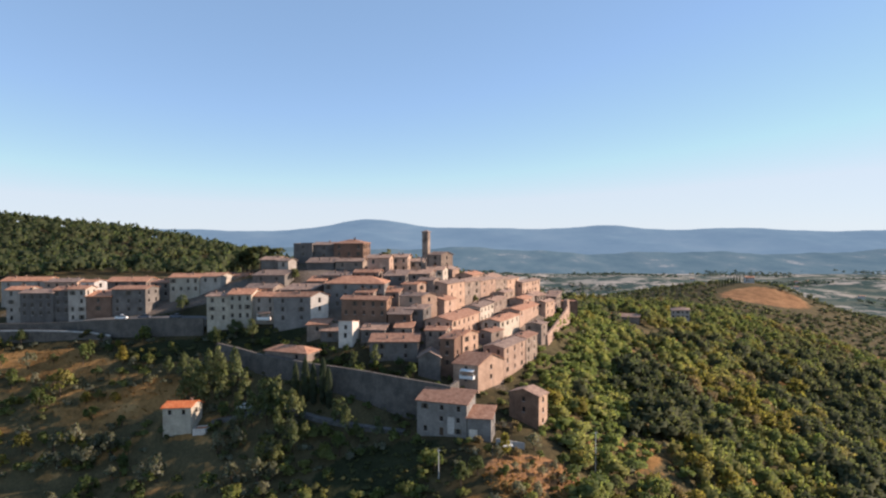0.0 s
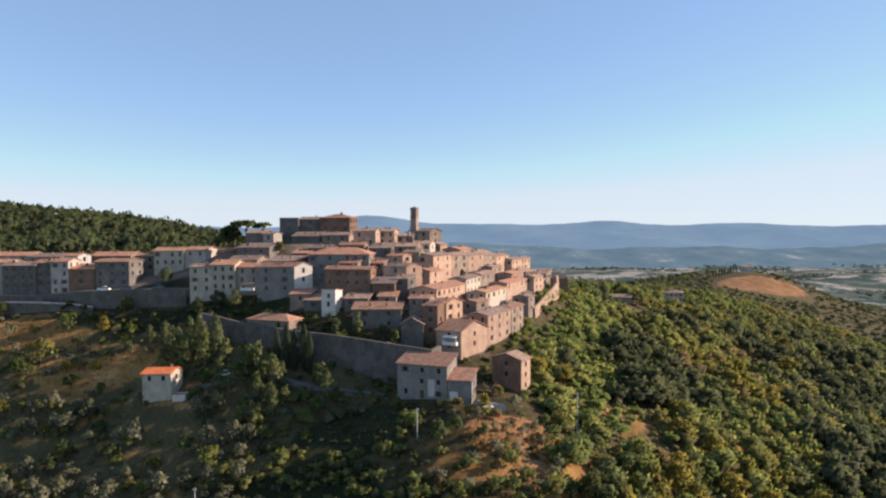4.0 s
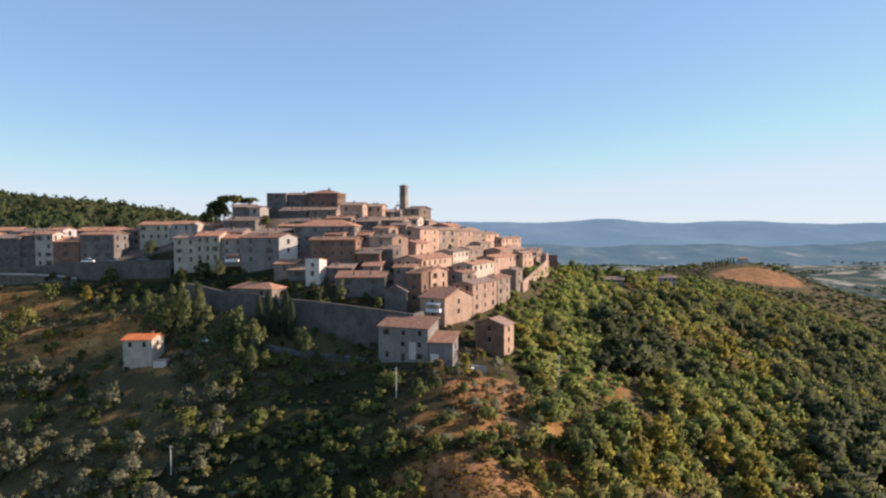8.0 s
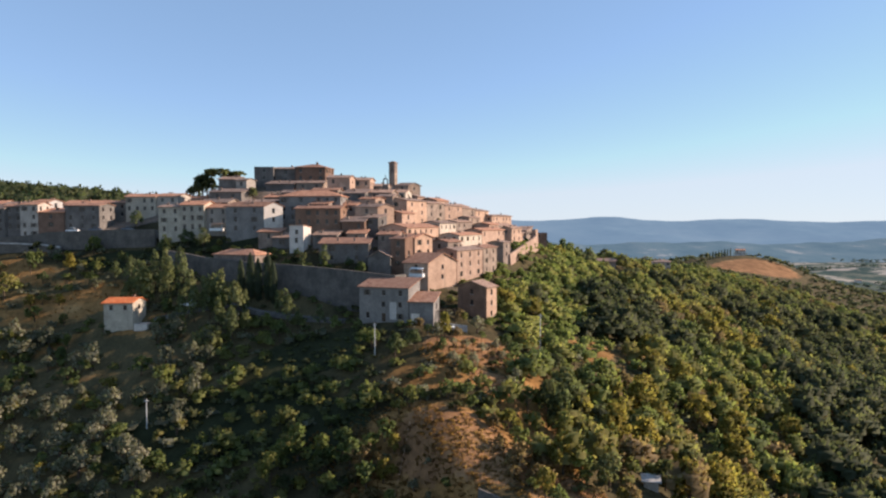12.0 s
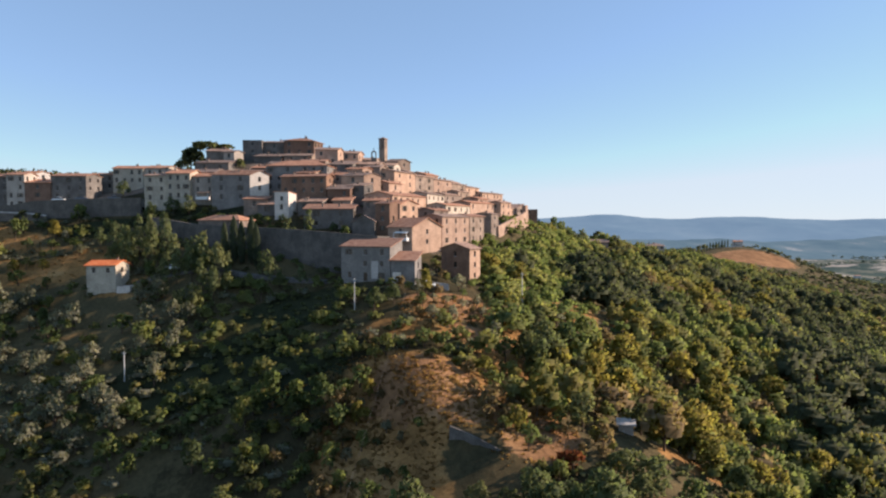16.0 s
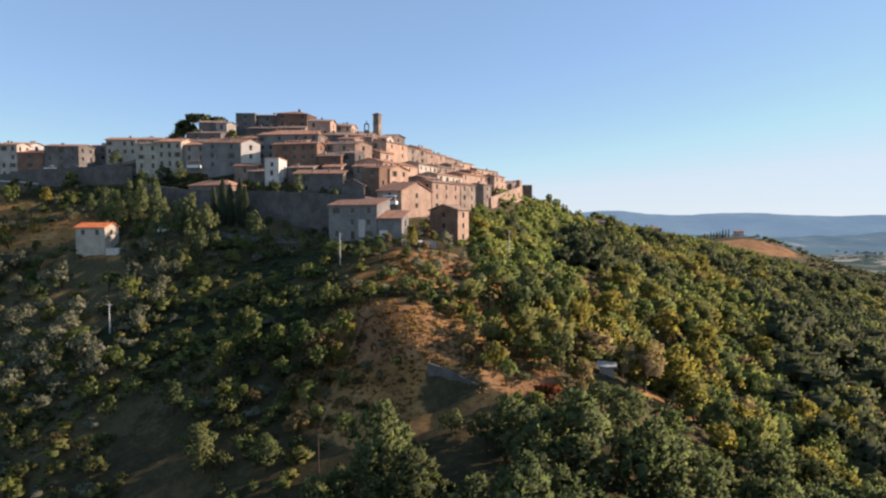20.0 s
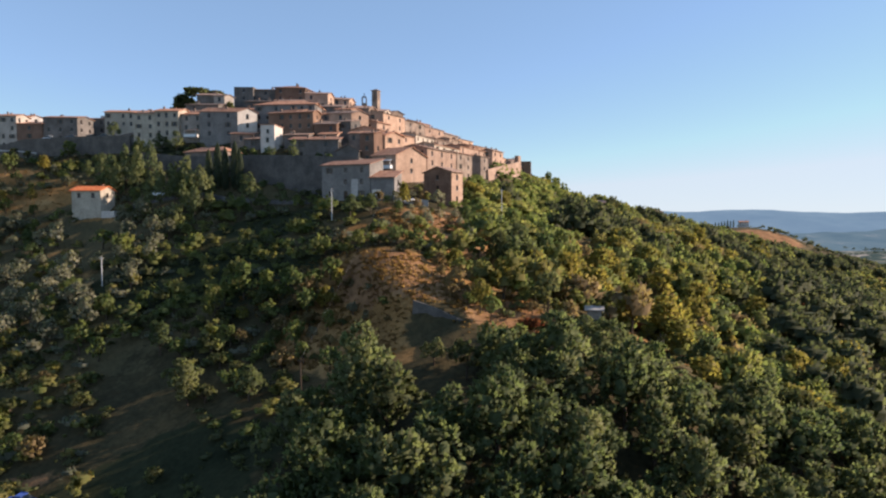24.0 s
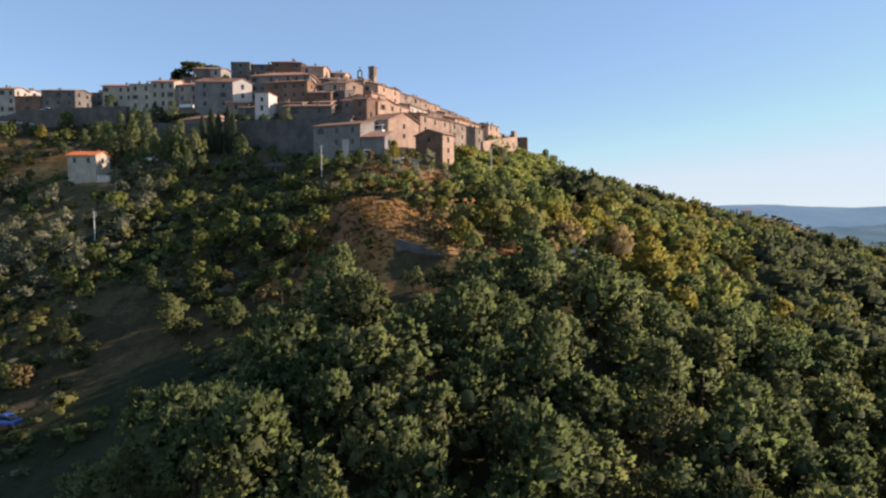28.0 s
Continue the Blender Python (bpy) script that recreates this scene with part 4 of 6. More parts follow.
def bell_gable(x, y, wide, top):
    root = tagged(new("bell_gable"), "small stone bell gable with an open arch above a roof", "bell gable")
    foot = land_at(x, y) - 1
    root.location = (x, y, foot)
    h, r = top - foot, wide / 2
    pieces = [box_data(-r, -0.35, 0, r, 0.35, h - 2.6), box_data(-r, -0.35, h - 2.6, -r + 0.4, 0.35, h - 0.9), box_data(r - 0.4, -0.35, h - 2.6, r, 0.35, h - 0.9)]
    for k in range(8):
        a0, a1 = math.pi * k / 8, math.pi * (k + 1) / 8
        i = r - 0.4
        pieces.append(([(x_, y_, z_) for y_ in (-0.35, 0.35) for x_, z_ in ((math.cos(a0) * i, h - 0.9 + math.sin(a0) * i * 0.8), (math.cos(a1) * i, h - 0.9 + math.sin(a1) * i * 0.8),
                       (math.cos(a1) * r, h - 0.9 + math.sin(a1) * r), (math.cos(a0) * r, h - 0.9 + math.sin(a0) * r))],
                       [(0, 1, 2, 3), (7, 6, 5, 4), (0, 4, 5, 1), (2, 6, 7, 3), (1, 5, 6, 2), (0, 3, 7, 4)]))
    child("gable_wall", mesh_of("gable_wall", *join_data(*pieces), GREY), root)
    child("cross", mesh_of("cross", *join_data(box_data(-0.06, -0.06, h, 0.06, 0.06, h + 1.3), box_data(-0.35, -0.05, h + 0.75, 0.35, 0.05, h + 0.87)), RUBBER), root)


bell_gable(-7.7, 249.3, 2.0, 88.4)


# ---- retaining walls, road edges and railings
def wall_run(name, points, top_extra, label, mat, thick=0.8, skirt=None):
    """A stone wall through (x, y, top) points, standing in the ground."""
    verts, faces = [], []
    n = len(points)
    pts = [Vector(p) for p in points]
    for k, p in enumerate(pts):
        d = (pts[min(k + 1, n - 1)] - pts[max(k - 1, 0)])
        side = Vector((-d.y, d.x, 0)).normalized()
        zb = min(land_at(p.x, p.y), land_at(p.x - side.x * 4, p.y - side.y * 4)) - 2.0
        zb = min(zb, p.z - 1) if skirt is None else p.z - skirt
        batter = (p.z - zb) * 0.06
        for q, z in ((p - side * batter, zb), (p + side * (thick + batter), zb), (p + side * thick, p.z + top_extra), (p, p.z + top_extra)):
            verts.append((q.x, q.y, z))
    for k in range(n - 1):
        a, b = 4 * k, 4 * k + 4
        for i in range(4):
            j = (i + 1) % 4
            faces.append((a + i, a + j, b + j, b + i))
    faces += [(0, 3, 2, 1), (4 * n - 4, 4 * n - 3, 4 * n - 2, 4 * n - 1)]
    return tagged(new(name, mesh_of(name, verts, faces, mat)), label, "wall", kind="structure")


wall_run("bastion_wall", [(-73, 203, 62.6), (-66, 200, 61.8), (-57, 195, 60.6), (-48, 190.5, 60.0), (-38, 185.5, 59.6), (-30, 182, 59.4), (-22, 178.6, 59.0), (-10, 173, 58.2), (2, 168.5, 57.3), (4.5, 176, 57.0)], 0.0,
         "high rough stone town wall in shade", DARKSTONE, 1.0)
tagged(new("terrace", mesh_of("terrace", *slab([[(-127, 219.5, 66.9), (-118, 215.7, 67.9), (-100, 214.9, 68.6), (-80.5, 213.9, 68.7), (-79, 226, 68.8), (-100, 232, 68.6), (-127, 230, 67.2)]], 2.5), ASPHALT)),
       "paved terrace in front of the western houses", "pavement", kind="structure")
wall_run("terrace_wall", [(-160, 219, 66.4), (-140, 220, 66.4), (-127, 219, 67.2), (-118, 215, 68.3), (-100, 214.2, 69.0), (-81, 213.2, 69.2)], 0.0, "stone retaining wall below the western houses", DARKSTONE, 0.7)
wall_run("road_parapet", [(-165, 214, 64.8), (-140, 214.2, 65.0), (-128, 214, 64.8), (-119, 213.5, 64.4), (-112, 212.2, 63.6)], 0.0, "low pale parapet along the village road", CONCRETE, 0.35, 0.5)
wall_run("road_wall", [(-165, 214.05, 64.3), (-140, 214.25, 64.5), (-128, 214.05, 64.3), (-119, 213.55, 63.9), (-112, 212.25, 63.1)], 0.0, "dark stone wall under the village road", DARKSTONE, 0.5)
wall_run("field_wall", [(20.2, 103.0, 28.35), (22.0, 102.2, 27.9), (23.9, 101.3, 27.3), (26.0, 100.3, 26.5), (28.0, 99.4, 25.7)], 0.0, "low dark stone retaining wall at the edge of the dry field", DARKSTONE, 0.4)
RUIN = [(39.5, 238, 59.2), (43, 246, 60.6), (47, 256, 62.2), (52, 268, 64.0), (55, 276.4, 65.4)]
wall_run("ruined_wall", RUIN, 0.0, "sunlit ruined town wall running up to a pillar", PINK, 0.7)
wall_run("ruined_pillar", [(54.4, 276.6, 68.0), (55.8, 279.4, 68.0)], 0.0, "tall sunlit stone pillar at the end of the ruined wall", PINK, 1.6)
FOOTPRINTS.extend((px + 1.6, py - 3.4, 4.0) for px, py, pz in RUIN)
wall_run("garden_wall", [(13.4, 158.4, 46.6), (17, 157.6, 46.2), (20.5, 157.2, 45.8)], 0.0, "low pale garden wall by the farmhouse", CONCRETE, 0.3)


# trees and scrub: crowns of leaf sprays over lobes
rs = np.random.RandomState(5)


def sphere_dirs(n):
    v = rs.normal(size=(n, 3))
    return v / np.linalg.norm(v, axis=1)[:, None]


def dome(rings):
    """A rounded cap of six sides, one metre in radius, open below."""
    v = [(math.cos(i * math.pi / 3 + k * 0.5) * math.sqrt(1 - z * z), math.sin(i * math.pi / 3 + k * 0.5) * math.sqrt(1 - z * z), z) for k, z in enumerate(rings) for i in range(6)]
    q = [(6 * k + i, 6 * k + (i + 1) % 6, 6 * k + 6 + (i + 1) % 6, 6 * k + 6 + i) for k in range(len(rings) - 1) for i in range(6)]
    t = 6 * (len(rings) - 1)
    return np.array(v), np.array(q + [(t, t + 1, t + 2, t + 3), (t, t + 3, t + 4, t + 5)])


def crown_shape(lobes, sprays, leaf, tall=0.9, spread_out=0.82, lift=1.0, core=30, tufts_each=3, lean=0.45, wide=0.42, tuft=0.30, rings=(-0.45, 0.25, 0.75), fill=0.80, inner=0.72, ragged=0.25):
    """A crown about one metre in radius round (0, 0, lift): limbs end in lobes, lobes in tufts, tufts in pointed leaf sprays."""
    c = sphere_dirs(lobes) * rs.uniform(0.35, spread_out, (lobes, 1))
    c[:, 2] = np.where(c[:, 2] < -0.55, -c[:, 2], c[:, 2]) * tall * 0.8
    c[:, :2] *= (1 - 0.55 * np.clip(c[:, 2:], -0.2, 1)) * rs.uniform(0.85, 1.15, 2)
    c[0] = (0, 0, 0.2)
    r = rs.uniform(0.22, 0.42, lobes)
    r[0] = 0.48
    n_t = lobes * tufts_each
    of = rs.choice(lobes, n_t, p=r * r / np.sum(r * r))
    td = sphere_dirs(n_t)
    td[:, 2] = np.where(td[:, 2] < -0.25, -td[:, 2], td[:, 2])
    tc = c[of] + td * (r[of] * rs.uniform(0.72, 1.02, n_t))[:, None]
    tr = rs.uniform(0.5, 1.0, n_t) * tuft
    which = rs.randint(0, n_t, sprays * 2)
    d = sphere_dirs(sprays * 2)
    p = tc[which] + d * (tr[which] * rs.uniform(0.35, 1.1, len(which)))[:, None] * (1, 1, 1.15)
    gap = np.min(np.linalg.norm(p[:, None] - c[None], axis=2) / r[None], axis=1)
    keep = np.where(gap > fill)[0][:sprays]
    p, d, which = p[keep], d[keep], which[keep]
    p[:, 2] *= tall
    k = len(d)
    along = td[which] * 0.7 + d * 0.5 + 0.75 * sphere_dirs(k) + (0, 0, lean)
    along /= np.linalg.norm(along, axis=1)[:, None]
    t = np.cross(along, sphere_dirs(k))
    t /= np.linalg.norm(t, axis=1)[:, None]
    size = leaf * rs.uniform(0.6, 1.3, (k, 1))
    v = np.stack([p + (along * sa + t * sb) * size * rs.uniform(0.75, 1.25, (k, 1)) for sa, sb in ((-0.5, 0.05), (0.05, -wide), (0.72, 0.0), (0.0, wide))], 1).reshape(-1, 3)
    soft = td[which] * 0.40 + d * 0.20 + p * 0.60 + ragged * sphere_dirs(k) + (0, -0.05, 0.45)
    soft /= np.linalg.norm(soft, axis=1)[:, None]
    n = np.repeat(soft, 4, axis=0)
    q = np.arange(len(v)).reshape(-1, 4)
    vs, ns, qs = [v], [n], [q]
    k = len(v)
    cap_v, cap_q = dome(rings)
    for ci, ri in zip(c[:core], r[:core] * inner):
        wob = rs.uniform(0.82, 1.14, (len(cap_v), 1))
        vs.append((ci + cap_v * ri * wob) * (1, 1, tall))
        nn = cap_v * 0.40 + ci * 0.7 + (0, 0, 0.5)
        ns.append(nn / np.linalg.norm(nn, axis=1)[:, None])
        qs.append(cap_q + k)
        k += len(cap_v)
    v, n, q = np.concatenate(vs), np.concatenate(ns), np.concatenate(qs)
    return v + (0, 0, lift), n, q


def spire_shape(sprays, leaf):
    """A cypress crown, one metre tall and slender."""
    h = rs.uniform(0.03, 1.0, sprays) ** 0.85
    a = rs.uniform(0, 2 * math.pi, sprays)
    r = 0.13 * np.sin(np.clip(h * 0.92 + 0.08, 0, 1) * math.pi) ** 0.6 * rs.uniform(0.8, 1.15, sprays) + 0.012
    d = np.stack([np.cos(a), np.sin(a), np.full(sprays, 0.25)], -1)
    d /= np.linalg.norm(d, axis=1)[:, None]
    p = np.stack([np.cos(a) * r, np.sin(a) * r, h], -1)
    t = np.cross((0, 0, 1.0), d)
    t /= np.linalg.norm(t, axis=1)[:, None]
    b = np.cross(d, t) * 1.6
    size = leaf * rs.uniform(0.6, 1.2, (sprays, 1))
    v = np.stack([p + (t * sx + b * sy) * size for sx, sy in ((-0.6, -0.5), (0.6, -0.5), (0.3, 0.8), (-0.3, 0.8))], 1).reshape(-1, 3)
    return v, np.repeat(d, 4, axis=0), np.arange(4 * sprays).reshape(-1, 4)


def quick_mesh(name, v, n, q, mat):
    me = bpy.data.meshes.new(name)
    me.vertices.add(len(v))
    me.vertices.foreach_set("co", np.ascontiguousarray(v, np.float32).ravel())
    me.loops.add(q.size)
    me.loops.foreach_set("vertex_index", np.ascontiguousarray(q, np.int32).ravel())
    me.polygons.add(len(q))
    me.polygons.foreach_set("loop_start", np.arange(0, q.size, 4, dtype=np.int32))
    me.polygons.foreach_set("use_smooth", np.ones(len(q), bool))
    me.materials.append(mat)
    me.update(calc_edges=True)
    at = me.attributes.new("custom_normal", "FLOAT_VECTOR", "POINT")
    at.data.foreach_set("vector", np.ascontiguousarray(n, np.float32).ravel())
    return me


def trunk_data(height, r0, limbs, rng):
    """A bent tapered trunk with limbs, in metres of a crown of radius one."""
    pieces = []

    def tube(path, radii):
        v, f = [], []
        for (x, y, z), r in zip(path, radii):
            v += [(x + math.cos(a) * r, y + math.sin(a) * r, z) for a in (i * math.pi / 3 for i in range(6))]
        for k in range(len(path) - 1):
            f += [(6 * k + i, 6 * k + (i + 1) % 6, 6 * k + 6 + (i + 1) % 6, 6 * k + 6 + i) for i in range(6)]
        pieces.append((v, f))
    bend = rng.uniform(-0.08, 0.08)
    tube([(0, 0, -0.25), (bend * 0.3, 0.02, height * 0.35), (bend, -0.03, height * 0.75), (bend * 1.3, 0, height)], [r0 * 1.4, r0, r0 * 0.75, r0 * 0.4])
    for k in range(limbs):
        a, z = k * 6.28 / limbs + rng.uniform(-0.4, 0.4), height * rng.uniform(0.45, 0.75)
        l = rng.uniform(0.35, 0.6)
        tube([(bend * 0.6, 0, z), (math.cos(a) * l * 0.5, math.sin(a) * l * 0.5, z + l * 0.35), (math.cos(a) * l, math.sin(a) * l, z + l * 0.85)], [r0 * 0.55, r0 * 0.38, r0 * 0.15])
    return join_data(*pieces)


KINDS = {
    "oak_tree": (LEAF_OAK, "round oak with dense green leaves in the hillside wood"),
    "yellow_tree": (LEAF_YELLOW, "tree with yellowing autumn leaves on the slope"),
    "olive_tree": (LEAF_OLIVE, "silvery grey-green olive tree on a dry terrace"),
    "shrub": (LEAF_DARK, "dark evergreen shrub on the shaded slope"),
    "red_shrub": (LEAF_RED, "rust-red autumn bush at the edge of the wood"),
    "holm_oak": (LEAF_DARK, "dark-leaved oak in the hillside wood"),
    "spreading_oak": (LEAF_OAK, "large spreading oak with fine green leaves on the slope"),
    "pine_tree": (LEAF_DARK, "umbrella pine with a flat dark crown on the hilltop"),
    "upright_tree": (LEAF_UPRIGHT, "upright feathery green tree below the town wall"),
    "dry_bush": (LEAF_TAN, "half-bare tan bush with withered leaves on the slope"),
    "slope_tree": (LEAF_MIX, "mixed green and yellowish tree on the slope"),
}
FINE = {k: [] for k in KINDS}


def prototypes(name, count, lobes, sprays, leaf, tall, trunk_h, r0, lift, tufts_each=7, tuft=0.20):
    for _ in range(count):
        v, n, q = crown_shape(lobes, sprays, leaf, tall, lift=lift, tufts_each=tufts_each, tuft=tuft, inner=0.40, ragged=0.55)
        crown = quick_mesh("crown", v, n, q, KINDS[name][0])
        trunk = mesh_of("trunk", *trunk_data(trunk_h, r0, 4, random.Random(lobes + _)), BARK, True)
        FINE[name].append((crown, trunk))


prototypes("oak_tree", 6, 17, 1950, 0.104, 1.05, 1.0, 0.06, 1.2, 17, 0.13)
prototypes("yellow_tree", 3, 13, 620, 0.17, 1.1, 1.0, 0.06, 1.15)
prototypes("olive_tree", 4, 12, 560, 0.150, 1.05, 0.7, 0.10, 1.05, 9, 0.18)
prototypes("shrub", 3, 10, 420, 0.19, 0.8, 0.5, 0.07, 0.6)
prototypes("red_shrub", 2, 9, 420, 0.18, 0.8, 0.5, 0.07, 0.6)
prototypes("spreading_oak", 2, 30, 7600, 0.054, 0.85, 1.0, 0.06, 1.0, 24, 0.10)
prototypes("pine_tree", 2, 12, 700, 0.17, 0.45, 1.3, 0.06, 1.3)
prototypes("holm_oak", 3, 16, 1500, 0.115, 1.0, 1.0, 0.06, 1.15, 16, 0.14)
prototypes("slope_tree", 4, 12, 560, 0.18, 1.05, 1.0, 0.06, 1.1)
prototypes("upright_tree", 4, 16, 1150, 0.125, 1.5, 1.2, 0.05, 1.7, 10, 0.15)
prototypes("dry_bush", 2, 10, 420, 0.17, 0.9, 0.6, 0.06, 0.75)

FIRST = {}


def plant(name, x, y, radius, squash=1.0):
    """One tree as a thing of its own; copies share the meshes."""
    k = rs.randint(len(FINE[name]))
    m = Matrix.Translation((x, y, land_at(x, y) - 0.1)) @ Matrix.Rotation(rs.uniform(0, 6.28), 4, "Z") @ Matrix.Diagonal((radius, radius * rs.uniform(0.88, 1.12), radius * squash, 1))
    if (name, k) in FIRST:
        first = FIRST[(name, k)]
        return copy_thing(first, m @ Matrix.Diagonal([1 / c for c in first.scale] + [1]))
    root = tagged(new(name), KINDS[name][1], "bush" if "shrub" in name or "bush" in name else "tree", name.replace("_", " ") + "s of the hillside")
    crown, trunk = FINE[name][k]
    child("trunk", trunk, root)
    child("crown", crown, root)
    FIRST[(name, k)] = root
    root.matrix_basis = m
    return root


def clear_of_houses(x, y, r):
    return all((x - hx) ** 2 + (y - hy) ** 2 > (hr * 0.85 + r * 0.6) ** 2 for hx, hy, hr in FOOTPRINTS)


def open_ground(x, y):
    """Fields, roads and yards kept free of trees."""
    for px, py, rx, ry, turn in ((-49, 134.5, 3, 4.5, 0), (-1, 143.5, 3, 4.5, 0), (38.5, 155, 3, 4.5, 0), (9, 119, 17, 8, -12), (21, 114, 9, 7, -30), (29, 119, 8, 6, 20), (9, 100, 9, 6, -35), (22, 147, 13, 6.5, 15), (84, 190, 11, 2, -20), (374, 726, 64, 52, 22), (376, 800, 40, 26, 12), (372, 770, 40, 30, 0), (102, 345, 16, 12, 0), (72, 221, 12, 2.5, -32), (95, 286, 3, 8, 0), (41, 172, 6, 3.5, 0), (176, 325, 4, 15, 0), (190, 316, 9, 3, 0), (50.5, 110, 3.2, 4.6, 0), (60, 115, 2.6, 4, 0), (25, 82, 4.6, 6.5, 0), (-24, 103, 16, 5.5, -53), (-14, 86, 8, 6, 0), (38, 93, 2.4, 3, 0), (151, 405, 16, 14, 0), (-124, 204, 24, 7, -5), (-98, 187, 22, 6, 10), (-105, 163, 14, 4, 8),
                                 (-95, 140, 18, 4, 8), (-60, 160, 12, 4, 10), (-15, 250, 62, 48, 0), (-115, 236, 55, 18, 0), (-72, 171, 10, 7, 0), (-25, 172, 16, 3, -22), (-16, 154, 13, 6.5, 12)):
        if inside(x, y, px, py, rx, ry, turn) < 1:
            return True
    return False


def scatter(x0, x1, y0, y1, step, jitter=0.42):
    out = []
    for j, y in enumerate(np.arange(y0, y1, step)):
        for x in np.arange(x0 + (j % 2) * step / 2, x1, step):
            out.append((x + rs.uniform(-jitter, jitter) * step, y + rs.uniform(-jitter, jitter) * step))
    return out


# near wood and terraces: single trees
singles = []
for x, y in scatter(0, 96, 42, 112, 5.9, 0.34):
    if x < 9 + max(0, 62 - y) * 0.2 or (y > 84 and x < 33) or y > 88 + x * 0.2 or open_ground(x, y):
        continue
    r = rs.uniform(3.5, 5.2)
    if y > 84 and x < 60:
        r = min(r, rs.uniform(2.4, 3.3))
    if x > 50 and y > 92:
        singles.append(("slope_tree" if rs.rand() < 0.5 else "yellow_tree" if rs.rand() < 0.5 else "oak_tree", x, y, r * 0.85))
    else:
        # past x 50 more dark-leaved oaks, their colour standing in for dimmer light
        singles.append(("holm_oak" if rs.rand() < (0.45 if x > 50 else 0.12) else "oak_tree", x, y, r))
for x, y in scatter(38, 112, 110, 166, 7.0):
    if not open_ground(x, y) and x < 40 + (y - 40) * 0.75:
        p = rs.rand()
        singles.append(("yellow_tree" if p < 0.24 else "dry_bush" if p < 0.48 else "slope_tree" if p < 0.76 else "holm_oak" if p < 0.88 else "oak_tree", x, y, rs.uniform(2.4, 4.0)))
for x, y in scatter(-60, 0, 78, 128, 5.9):
    if open_ground(x, y) or y < 92 + x * 0.1 and rs.rand() < 0.45 or (x > -8 and y < 92):
        continue
    singles.append((("shrub", "slope_tree", "dry_bush", "yellow_tree")[rs.choice(4, p=(0.64, 0.27, 0.06, 0.03))], x, y, rs.uniform(1.5, 2.7)))
for x, y in scatter(-112, -40, 122, 176, 5.8, 0.36):
    if not open_ground(x, y) and clear_of_houses(x, y, 2) and rs.rand() < 0.85:
        singles.append(("olive_tree" if rs.rand() < 0.85 else "slope_tree", x, y, rs.uniform(2.0, 3.1)))
